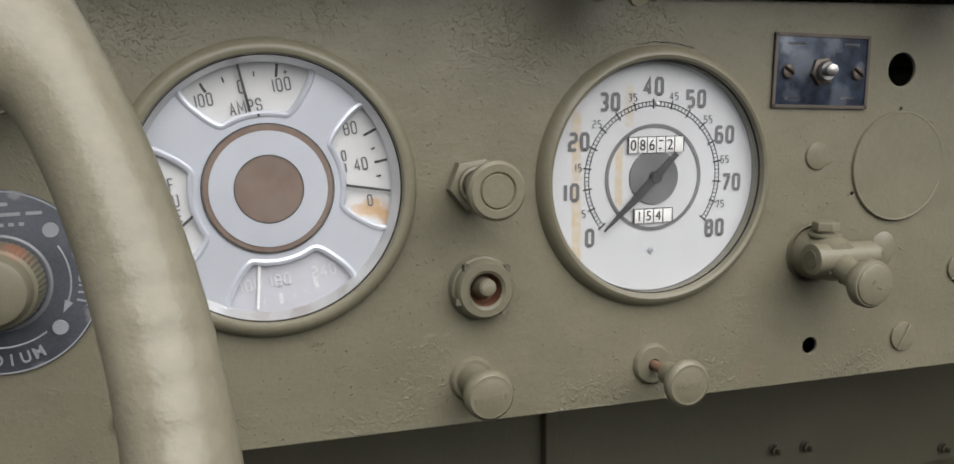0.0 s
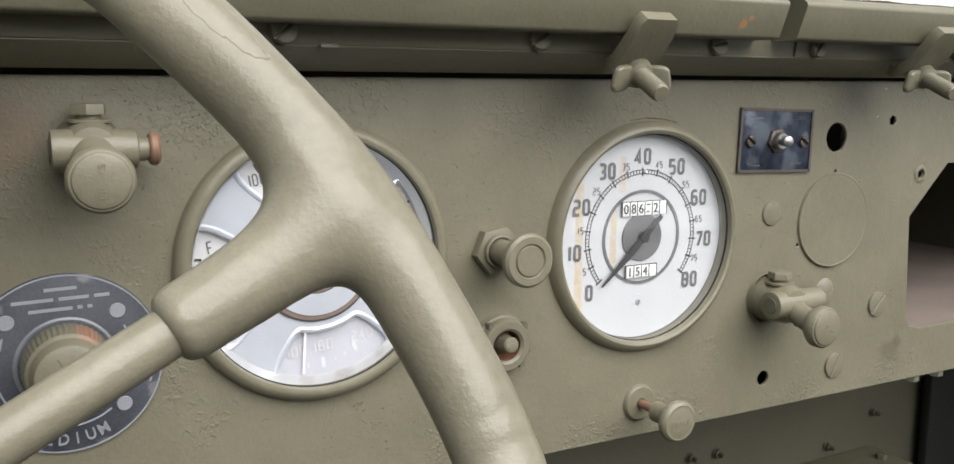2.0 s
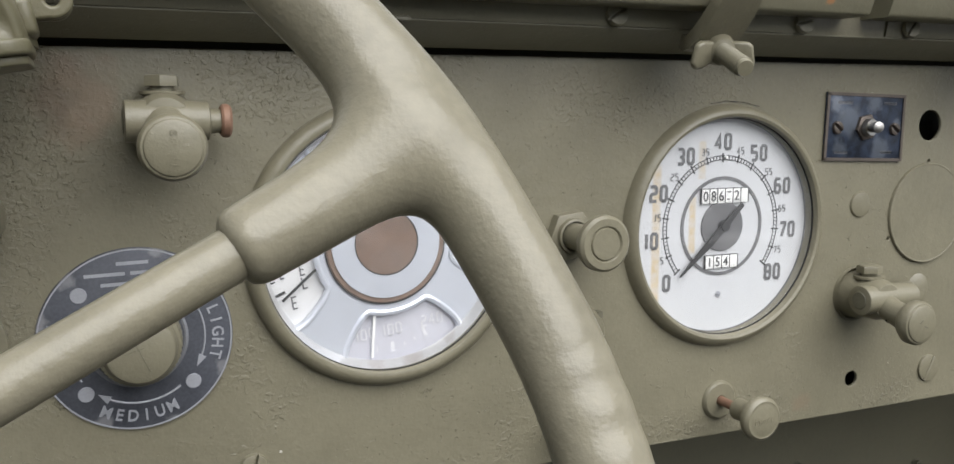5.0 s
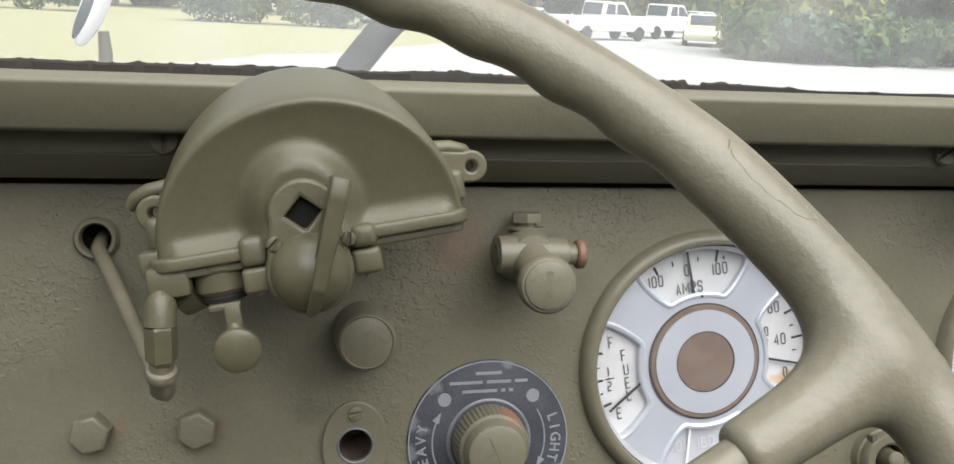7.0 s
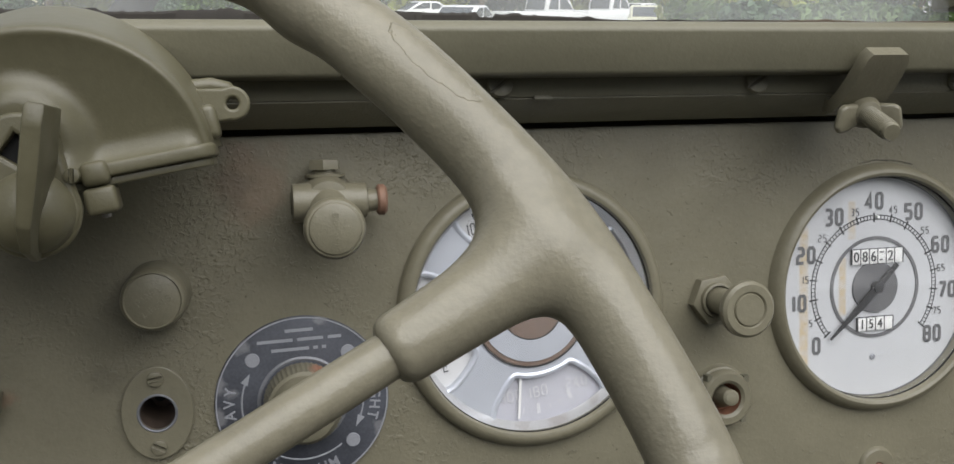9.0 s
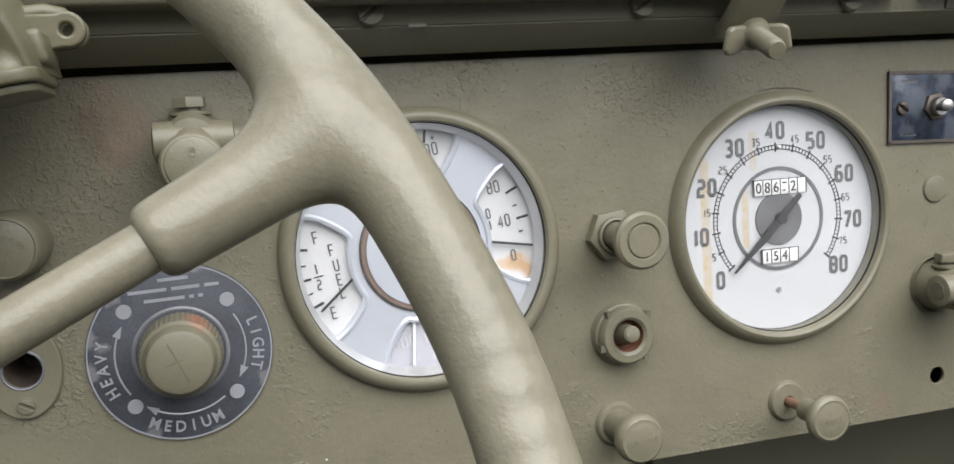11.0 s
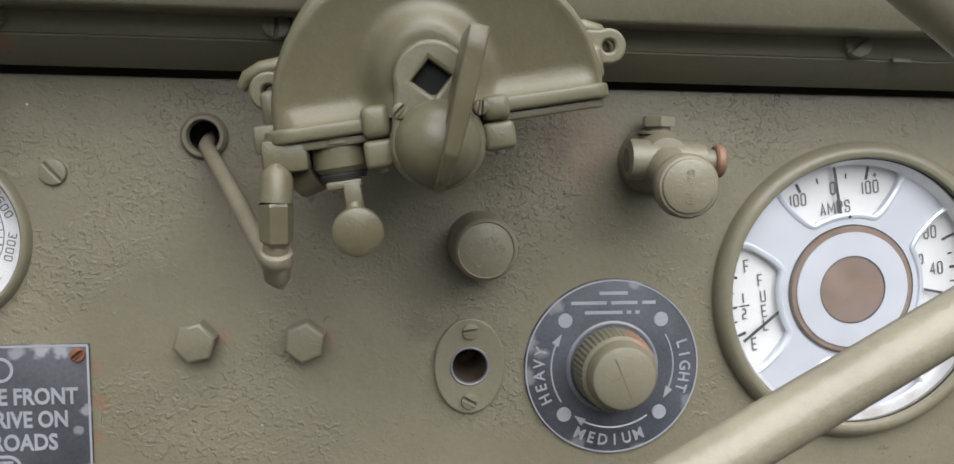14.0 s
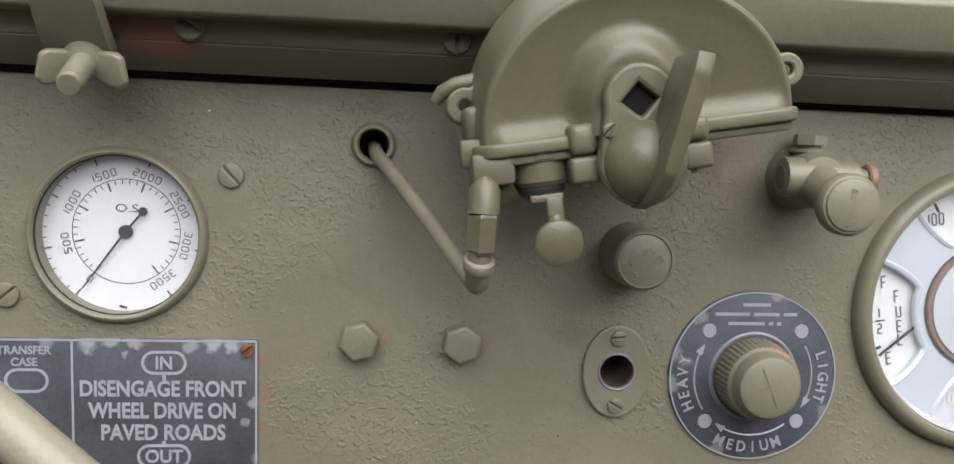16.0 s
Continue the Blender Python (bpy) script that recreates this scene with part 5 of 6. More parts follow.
part("contact", lathe([(0, -0.022), (0.0024, -0.0225), (0.0026, -0.030), (0, -0.030)], 16), M_DARK, sock, m=pose(-0.001, 0.001, 0))
for y, a in ((0.0150, 8), (-0.0150, -30)):
    part("screw", slotted(0.0034, 0.0020, 0.0004, a), M_PAINT, sock, m=pose(0.0, y, 0.0024))

for x, a in ((-0.2637, 14), (-0.2199, 22)):
    b = thing("hex_bolt", on_panel(x, 1.6260), "olive hex bolt head with raised radial marks", "bolt", "panel hex bolts")
    part("head", prism(hexagon(0.0154, a), 0.0004, 0.0092, 0.0018, 3), M_PAINT, b)
    for q in (90, 210, 330):
        part("grade_mark", bar(*polar(0.0028, q + a), *polar(0.0058, q + a), 0.0007, 0.0091, 0.0003), M_PAINT, b)

for x, z, r, a, g in ((0.3706, 1.5471, 0.0084, 62, 0.0016), (0.4083, 1.5845, 0.0084, 48, 0.0016), (-0.3188, 1.6937, 0.0053, -48, 0.0022), (-0.4093, 1.6409, 0.0053, 42, 0.0022), (-0.0441, 1.5504, 0.0066, 75, 0.0030)):
    tagged(part("panel_screw", slotted(r, g, 0.0003, a), M_PAINT, None, m=on_panel(x, z)), "olive painted slotted round screw head", "screw", "panel screws")
tagged(part("hole_plug", lathe([(0, 0.0020), (0.0045, 0.0018), (0.0070, 0.0012), (0.0076, 0.0004), (0.0077, 0)], 36), M_PAINT, None, m=on_panel(0.3066, 1.6523)), "small round olive blanking plug", "plug")
cover = thing("cover_disc", on_panel(0.3597, 1.6449, 0.0005) @ pose(0, 0, 0, 0, -1.2, 0), "flat round olive cover disc over a gauge hole", "cover")
part("disc", lathe([(0, 0.0016), (0.0288, 0.0016)], 72), M_PAINT, cover)
part("rolled_edge", lathe([(0.0288, 0.0016), (0.0292, 0.0018), (0.0298, 0.0017), (0.0302, 0.0012), (0.0303, 0.0001)], 72), M_PAINT, cover)


# ---- wiper motor on the windscreen rail ----
MC, MT = (-0.1690, 1.7161), 10.2
motor = thing("wiper_motor", on_panel(-0.1710, 1.7184, 0, 9.7), "olive half-round cast vacuum wiper motor with hand lever", "wiper motor")


def at_motor(x, z):
    """A place on the panel in the motor's own leaning frame."""
    dx, dz, c, k = x - MC[0], z - MC[1], math.cos(radians(MT)), math.sin(radians(MT))
    return dx * c + dz * k, -dx * k + dz * c


SIDE = Matrix(((1, 0, 0, 0), (0, 0, 1, 0), (0, 1, 0, 0), (0, 0, 0, 1)))   # outline in (x, out), height along y


cu, cl, ru, rl = at_motor(-0.1732, 1.7250), at_motor(-0.1710, 1.7075), 0.0115, 0.0144


def front(x, y):
    """Relief of the casting's face: sunk a little, a smooth hill behind the cover plate, a flare down to the flange."""
    d = math.hypot((x - cu[0]) / 1.0, (y - cu[1] - 0.001) / 1.08)
    u = min(1.0, max(0.0, (0.0222 - d) / 0.0100))
    hill = 0.0084 * u * u * (3 - 2 * u)
    flare = 0.0062 * max(0.0, 1 - y / 0.0090) ** 2.2
    dish = 0.0016 * min(1.0, max(0.0, (1.0 - math.hypot(x / 0.049, y / 0.0437)) / 0.45))
    return hill + flare - dish - 0.0003


def half_round(layers, n=96):
    """A half-round casting: loops (out, half width, height), flat below, closed in front."""
    bm = bmesh.new()
    rows = []
    for out, a, h in layers:
        loop = [(a * math.cos(math.pi * i / n), h * math.sin(math.pi * i / n) ** 0.94) for i in range(n + 1)]
        loop += [(-a + 2 * a * i / 12, 0.0) for i in range(1, 12)]
        tip = 0.17 if out > 0.088 else 0.0
        rows.append([bm.verts.new((x, y, out + tip * (y - 0.020))) for x, y in loop])
    for p, q in zip(rows, rows[1:]):
        for i in range(len(p)):
            j = (i + 1) % len(p)
            bm.faces.new((p[i], p[j], q[j], q[i]))
    bm.faces.new(rows[0])
    out, a, h = layers[-1]
    grid = [rows[-1][:n + 1]]
    for k in range(1, 25):
        f = 1 - k / 24.0
        row = []
        for i in range(n + 1):
            x, y = a * f * math.cos(math.pi * i / n), h * f * math.sin(math.pi * i / n) ** 0.94
            row.append(bm.verts.new((x, y, out + 0.17 * (y - 0.020) + front(x, y) * min(1.0, k / 1.5))))
        grid.append(row)
    for p, q in zip(grid, grid[1:]):
        for i in range(n):
            bm.faces.new((p[i], p[i + 1], q[i + 1], q[i]))
    return bm


body = half_round([(0.0505, 0.0545, 0.0610), (0.0600, 0.0543, 0.0590), (0.0760, 0.0536, 0.0540), (0.0890, 0.0527, 0.0492), (0.0940, 0.0521, 0.0474), (0.0955, 0.0516, 0.0466), (0.0963, 0.0508, 0.0457), (0.0965, 0.0499, 0.0447), (0.0963, 0.0490, 0.0437)])
part("housing", to_mesh("housing", body, 60), M_CAST_SHADED, motor)


def slab(x0, x1, o0, o1, r, y0, y1, bevel):
    pts = arc(r, -90, 0, 5, x1 - r, o0 + r) + arc(r, 0, 90, 8, x1 - r, o1 - r) + arc(r, 90, 180, 8, x0 + r, o1 - r) + arc(r, 180, 270, 5, x0 + r, o0 + r)
    bm = prism(pts, y0, y1, bevel, 3)
    low = [e for e in bm.edges if all(abs(v.co.z - y0) < 1e-7 for v in e.verts)]
    bmesh.ops.bevel(bm, geom=low, offset=bevel, segments=3, profile=0.5, affect="EDGES")
    bmesh.ops.transform(bm, matrix=SIDE, verts=bm.verts)
    return bm


part("flange", slab(-0.0552, 0.0535, 0.0510, 0.0994, 0.009, -0.0034, 0.0013, 0.0012), M_CAST_SHADED, motor)
part("bottom_plate", slab(-0.0540, 0.0520, 0.0515, 0.0968, 0.008, -0.0062, -0.0034, 0.0006), M_CAST_SHADED, motor)
lean = math.degrees(math.asin((rl - ru) / math.dist(cu, cl)))
tilt = math.degrees(math.atan2(cu[1] - cl[1], cu[0] - cl[0])) - 90
pear = arc(ru, tilt - lean, 180 + tilt + lean, 20, *cu) + arc(rl, 180 + tilt + lean, 360 + tilt - lean, 28, *cl)
dia = [(cu[0] + 0.0060 * c, cu[1] + 0.0056 * s) for c, s in ((1, 0), (0, 1), (-1, 0), (0, -1))]
part("cover_plate", sheet("cover_plate", pear, [dia], 0.0075, 0.0014), M_CAST_SHADED, motor, m=pose(0, 0, 0.1072))
# near-black disc behind the diamond hole, put there as its shade
part("drive_hole_shade", lathe([(0, 0.1030), (0.0085, 0.1030), (0.0086, 0.1021), (0, 0.1021)], 20), M_DARK, motor, m=pose(cu[0], cu[1], 0))
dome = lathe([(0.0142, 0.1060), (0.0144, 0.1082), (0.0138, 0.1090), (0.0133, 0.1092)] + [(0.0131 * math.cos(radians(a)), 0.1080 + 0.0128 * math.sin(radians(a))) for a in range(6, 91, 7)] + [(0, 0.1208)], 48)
part("dome", to_mesh("dome", dome, 50), M_CAST_SHADED, motor, m=pose(cl[0], cl[1] - 0.0015, -0.0030))
blade = prism([(0.0240, 0.1345), (0.0240, 0.1110), (0.0080, 0.1060), (-0.0080, 0.1110), (-0.0180, 0.1030), (-0.0226, 0.0945), (-0.0240, 0.0958), (-0.0234, 0.1085), (-0.0195, 0.1215), (-0.0115, 0.1285), (0.0040, 0.1325), (0.0180, 0.1350)], -0.0028, 0.0028)
for v in blade.verts:
    v.co.z *= 1.0 if v.co.x > -0.004 else max(0.45, 1.0 + (v.co.x + 0.004) * 26)
bmesh.ops.bevel(blade, geom=blade.edges[:], offset=0.0010, segments=2, profile=0.5, affect="EDGES")
bmesh.ops.transform(blade, matrix=Matrix(((0, 0, 1, 0), (1, 0, 0, 0), (0, 1, 0, 0), (0, 0, 0, 1))), verts=blade.verts)
part("hand_lever", blade, M_CAST_SHADED, motor, m=pose(*at_motor(-0.1664, 1.7142), 0, 0, 0, -20.5))
for x, z, a in ((-0.1823, 1.7151, 40), (-0.1585, 1.7170, 75)):
    part("screw", slotted(0.0024, 0.0014, 0.0003, a), M_CAST_SHADED, motor, m=pose(*at_motor(x, z), 0.1070))
for x, y, tall in ((*at_motor(-0.1890, 1.7100), 0.0100), (*at_motor(-0.1530, 1.7165), 0.0078)):
    c = part("clamp", box(x, y + 0.0019 + (tall - 0.0100) / 2, 0.0958, 0.0088, tall, 0.0132, 0.0024, 3), M_CAST_SHADED, motor)
    part("clamp_foot", box(x, y - 0.0078, 0.0953, 0.0098, 0.0086, 0.0128, 0.0016, 3), M_CAST_SHADED, c)
    # near-black disc: the pin hole's shade as colour
    part("pin_hole_shade", lathe([(0, 0.0002), (0.0010, 0.0002), (0.0011, 0), (0, 0)], 14), M_DARK, c, m=pose(x + 0.001, y + tall - 0.0065, 0.1020))
    part("foot_screw", lathe([(0, 0.0012), (0.0014, 0.0010), (0.0016, 0), (0, 0)], 14), M_STEEL, c, m=pose(x, y - 0.0125, 0.0960, 90))
for sx in (-1, 1):
    ex, ey = at_motor(-0.2250, 1.7214) if sx < 0 else at_motor(-0.1105, 1.7408)
    lug = arc(0.0062, -110, 110, 16, ex, ey) if sx > 0 else arc(0.0066, 70, 290, 16, ex, ey)
    lug += [(sx * 0.0500, ey + 0.0075), (sx * 0.0500, ey - 0.0055)] if sx > 0 else [(sx * 0.0500, ey - 0.0055), (sx * 0.0500, ey + 0.0075)]
    part("mounting_ear", sheet("mounting_ear", lug, [circle(0.0022, 20, ex, ey)], 0.0040, 0.0010), M_CAST_SHADED, motor, m=pose(0, 0, 0.0675))
    part("mounting_ear", sheet("mounting_ear", lug, [circle(0.0022, 20, ex, ey)], 0.0036, 0.0010), M_CAST_SHADED, motor, m=pose(0, 0, 0.0596))
    part("ear_web", tube([(sx * 0.0480, ey + 0.0085, 0.058), (sx * 0.0560, ey + 0.0080, 0.0590), (sx * 0.0610, ey + 0.0062, 0.0580), (sx * 0.0640, ey + 0.0030, 0.0570)], [0.0034, 0.0031, 0.0028, 0.0020], 12), M_CAST_SHADED, motor)
    part("side_web", box(sx * 0.0530, 0.0085, 0.0700, 0.0060, 0.0120, 0.0240, 0.0024, 3), M_CAST_SHADED, motor)
vx, vz = at_motor(-0.2000, 1.70)[0], 0.0870
valve = part("valve", lathe([(0, -0.0025), (0.0104, -0.0025), (0.0104, -0.0052), (0.0092, -0.0060), (0.0090, -0.0125), (0.0074, -0.0142), (0, -0.0142)], 32), M_CAST_SHADED, motor, m=Matrix.Translation((vx, 0, vz)) @ Matrix.Rotation(radians(-90), 4, "X"))
part("valve_seal", lathe([(0.0070, -0.0140), (0.0076, -0.0150), (0.0072, -0.0165), (0, -0.0165)], 28), M_BLACK, valve)
strap = box(vx, -0.0180, vz + 0.0040, 0.0110, 0.0026, 0.0090, 0.0008)
add(strap, box(vx + 0.0022, -0.0220, vz + 0.0072, 0.0056, 0.0090, 0.0034, 0.0010))
add(strap, tube([(vx + 0.0022, -0.0240, vz + 0.0075), (vx + 0.0020, -0.0290, vz + 0.0085), (vx + 0.0018, -0.0320, vz + 0.0090)], [0.0026, 0.0034, 0.0040], 14))
part("pull_strap", strap, M_CAST_SHADED, motor)
part("pull_button", lathe([(0, 0.0022), (0.0060, 0.0018), (0.0078, 0.0006), (0.0080, -0.0008), (0.0060, -0.0018), (0, -0.0020)], 36), M_CAST_SHADED, motor, m=pose(vx + 0.0018, -0.0330, vz + 0.0105, 10, 0, 0))
OLDM = Matrix.Translation((*at_motor(-0.1690, 1.7143), 0)) @ pose(0, 0, 0, 0, 0, 8.2 - MT)
elbow = part("elbow_block", box(-0.0490, -0.0066, 0.0880, 0.0140, 0.0106, 0.0180, 0.0018), M_CAST_SHADED, motor, m=OLDM)
part("elbow_tab", box(-0.0536, -0.0010, 0.0830, 0.0104, 0.0092, 0.0100, 0.0014), M_CAST_SHADED, elbow)
part("elbow_ring", ring(0.0042, 0.0085, -0.004, 0.004, 28), M_CAST_SHADED, elbow, m=pose(-0.0440, -0.0115, 0.0800, 0, 70, 20))
part("elbow_tube", to_mesh("elbow_tube", tube([(-0.0520, -0.0100, 0.0935), (-0.0521, -0.0106, 0.0944), (-0.0523, -0.0118, 0.0950), (-0.0525, -0.0134, 0.0954), (-0.0536, -0.0205, 0.0960)], [0.0010, 0.0034, 0.0046, 0.0051, 0.0052], 24), 50), M_CAST_SHADED, elbow)
part("hex_collar", to_mesh("hex_collar", tube([(-0.0536, -0.0203, 0.0960), (-0.0536, -0.0206, 0.0960), (-0.0552, -0.0318, 0.0940), (-0.0555, -0.0328, 0.0936)], [0.0050, 0.0054, 0.0052, 0.0044], 6), 15), M_CAST_SHADED, elbow)
part("hose_nipple", tube([(-0.0554, -0.0320, 0.0938), (-0.0560, -0.0352, 0.0924), (-0.0561, -0.0355, 0.0922), (-0.0562, -0.0362, 0.0919), (-0.0563, -0.0376, 0.0913), (-0.0566, -0.0392, 0.0906), (-0.0567, -0.0396, 0.0904), (-0.0574, -0.0440, 0.0880), (-0.0576, -0.0452, 0.0874)], [0.0040, 0.0040, 0.0050, 0.0053, 0.0053, 0.0050, 0.0043, 0.0042, 0.0034], 22), M_HOSE, elbow, "worn brass hose nipple")

pipe = thing("vacuum_pipe", DASH, "thin dusty brown vacuum pipe out of the panel", "pipe")
p0, p1 = Vector((-0.2610, 0.0300, 1.7092)), Vector((-0.2222, -0.0845, 1.6640))
bend = Vector((-0.2585, -0.0060, 1.7048))
pts = [p0, p0.lerp(bend, 0.5) + Vector((-0.0006, 0, 0.0006)), p0.lerp(bend, 0.8) + Vector((-0.0004, 0, 0.0004))]
pts += [bend.lerp(p1, i / 12) + Vector((0, 0, 0.0010 * math.sin(math.pi * i / 12))) for i in range(13)]
part("pipe_run", tube(pts + [p1 + Vector((0.0018, -0.0012, -0.0004))], 0.0030, 16), M_HOSE, pipe)
part("grommet", lathe([(0.0062, -0.002), (0.0060, 0.0016), (0.0068, 0.0036), (0.0080, 0.0036), (0.0092, 0.0022), (0.0095, 0.0002)], 40), M_PAINT, pipe, "olive painted rubber grommet", m=pose(-0.2603, 0, 1.7090, 90))

# ---- screen clamps with wing nuts ----
def clamp(x, label, swing):
    c = thing("screen_clamp", DASH @ pose(x, 0, 0), label, "clamp", "windscreen clamps")
    path = [(-0.0245, 1.7400), (-0.0290, 1.7380), (-0.0340, 1.7388), (-0.0400, 1.7425), (-0.0462, 1.7480), (-0.0515, 1.7535), (-0.0555, 1.7588), (-0.0572, 1.7612)]
    wide = [0.0090, 0.0108, 0.0116, 0.0116, 0.0114, 0.0112, 0.0108, 0.0088]
    st = bmesh.new()
    rows = []
    for i, (y, z) in enumerate(path):
        a, b = path[max(i - 1, 0)], path[min(i + 1, len(path) - 1)]
        d = Vector((b[0] - a[0], b[1] - a[1])).normalized()
        nrm = Vector((d.y, -d.x)) * 0.0034
        rows.append([st.verts.new(v) for v in ((-wide[i], y - nrm.x, z - nrm.y), (wide[i], y - nrm.x, z - nrm.y), (wide[i], y + nrm.x, z + nrm.y), (-wide[i], y + nrm.x, z + nrm.y))])
    for p, q in zip(rows, rows[1:]):
        for i in range(4):
            st.faces.new((p[i], p[(i + 1) % 4], q[(i + 1) % 4], q[i]))
    st.faces.new(rows[0])
    st.faces.new(rows[-1])
    bmesh.ops.bevel(st, geom=[e for e in st.edges if not e.is_boundary and len(e.link_faces) == 2 and e.calc_face_angle(0) > 0.9], offset=0.0021, segments=3, profile=0.5, affect="EDGES")
    part("strap", to_mesh("strap", st, 50), M_PAINT, c)
    ax = pose(0.0020, -0.0355, 1.7372, 0, 0, swing) @ pose(0, 0, 0, 90 + 20)
    thread = [(0.0044, -0.006)]
    for i in range(18):
        z = 0.008 + i * 0.0014
        thread += [(0.0046, z), (0.0046, z + 0.0003), (0.0039, z + 0.0007), (0.0039, z + 0.0010)]
    thread += [(0.0042, 0.0338), (0.0036, 0.0352), (0, 0.0354)]
    part("bolt", lathe(thread, 20), M_PAINT, c, m=ax)
    nut = part("wing_nut", lathe([(0.0080, 0.0010), (0.0082, 0.0030), (0.0074, 0.0075), (0.0062, 0.0105), (0.0044, 0.0112)], 28), M_PAINT, c, m=ax)
    for s in (-1, 1):
        w = prism([(s * 0.0035, -0.0044), (s * 0.0120, -0.0066), (s * 0.0168, -0.0062), (s * 0.0184, -0.0030), (s * 0.0150, 0.0052), (s * 0.0120, 0.0062), (s * 0.0035, 0.0042)][::s], -0.0024, 0.0024)
        for v in w.verts:
            v.co.z *= 1.25 - abs(v.co.x) * 32
        bmesh.ops.bevel(w, geom=w.edges[:], offset=0.0013, segments=3, profile=0.5, affect="EDGES")
        part("wing", to_mesh("wing", w, 70), M_PAINT, nut, m=pose(0, 0.0006, 0.0050, 0, -s * 27, s * -9))
    return c


clamp(0.1690, "olive strap clamp with wing nut, driver's screen", -13)
clamp(0.3805, "olive strap clamp with wing nut, passenger's screen", -15)
clamp(-0.3670, "olive strap clamp with wing nut, outer end", 8)

for x, turn in ((-0.3299, -28), (-0.2285, 85), (-0.0015, 40), (0.1215, 32), (0.2323, 15), (0.3062, 50), (0.4300, 20), (0.5500, 70)):
    tagged(part("cowl_screw", slotted(0.0056, 0.0026, 0.0005, turn), M_COWL_SHADED, None, m=DASH @ pose(x, -0.0276, 1.7506, 90 - 10)), "olive slotted round screw in the cowl strip", "screw", "cowl screws")
tagged(part("cowl_clip", box(0, 0, 0.0006, 0.0082, 0.0022, 0.0016, 0.0006), M_COWL_SHADED, None, m=DASH @ pose(0.0181, -0.0268, 1.7449, 90 - 10)), "small olive clip on the cowl seam", "clip")


# ---- outside, seen through the dusty screen ----
gm = bpy.data.materials.new("ground: pale tarmac and dry grass")
gm.use_nodes = True
gn, gl = gm.node_tree.nodes, gm.node_tree.links
gtc = gn.new("ShaderNodeTexCoord")
sep = gn.new("ShaderNodeSeparateXYZ")
gl.new(gtc.outputs["Object"], sep.inputs[0])
nz = gn.new("ShaderNodeTexNoise")
nz.inputs["Scale"].default_value, nz.inputs["Detail"].default_value = 0.35, 6
gl.new(gtc.outputs["Object"], nz.inputs["Vector"])
grain = gn.new("ShaderNodeTexNoise")
grain.inputs["Scale"].default_value, grain.inputs["Detail"].default_value = 3.0, 8
gl.new(gtc.outputs["Object"], grain.inputs["Vector"])
ed = gn.new("ShaderNodeMath")
ed.operation = "MULTIPLY_ADD"
ed.inputs[1].default_value = 5.0
gl.new(nz.outputs["Fac"], ed.inputs[0])
gl.new(sep.outputs[1], ed.inputs[2])
lane = gn.new("ShaderNodeMath")
lane.operation = "MULTIPLY_ADD"
lane.inputs[1].default_value = -1.6
gl.new(sep.outputs[0], lane.inputs[0])
gl.new(ed.outputs[0], lane.inputs[2])
mr = gn.new("ShaderNodeMapRange")
mr.inputs["From Min"].default_value, mr.inputs["From Max"].default_value = 27.0, 28.5
gl.new(lane.outputs[0], mr.inputs["Value"])
grass, tar, mixg = gn.new("ShaderNodeValToRGB"), gn.new("ShaderNodeValToRGB"), gn.new("ShaderNodeMixRGB")
for r, a, b in ((grass, (0.38, 0.38, 0.20), (0.50, 0.47, 0.31)), (tar, (0.46, 0.455, 0.44), (0.56, 0.555, 0.54))):
    r.color_ramp.elements[0].position, r.color_ramp.elements[1].position = 0.35, 0.65
    r.color_ramp.elements[0].color, r.color_ramp.elements[1].color = (*a, 1), (*b, 1)
    gl.new(grain.outputs["Fac"], r.inputs["Fac"])
gl.new(mr.outputs[0], mixg.inputs[0])
gl.new(tar.outputs[0], mixg.inputs[1])
gl.new(grass.outputs[0], mixg.inputs[2])
gl.new(mixg.outputs[0], gn["Principled BSDF"].inputs["Base Color"])
gn["Principled BSDF"].inputs["Roughness"].default_value = 0.95
gbm = bmesh.new()
bmesh.ops.create_grid(gbm, x_segments=8, y_segments=8, size=600)
ground = tagged(part("ground", gbm, gm, None), "pale tarmac with a dry grass verge", "ground", kind="structure")

M_CARWHITE = mat("white car paint", (0.80, 0.80, 0.80), 0.25, 0, 0.03, 3)
M_CARGREY = mat("silver car paint", (0.42, 0.43, 0.45), 0.3, 0.3, 0.05, 3)
M_CARGLASS = mat("dark car window", (0.07, 0.08, 0.09), 0.1)
M_TYRE = mat("tyre rubber", (0.02, 0.02, 0.02), 0.85, 0, 0.2, 20)
M_LAMP = mat("red lamp lens", (0.45, 0.03, 0.02), 0.3)
M_YELLOW = mat("pale yellow car paint", (0.74, 0.72, 0.55), 0.3, 0, 0.04, 3)


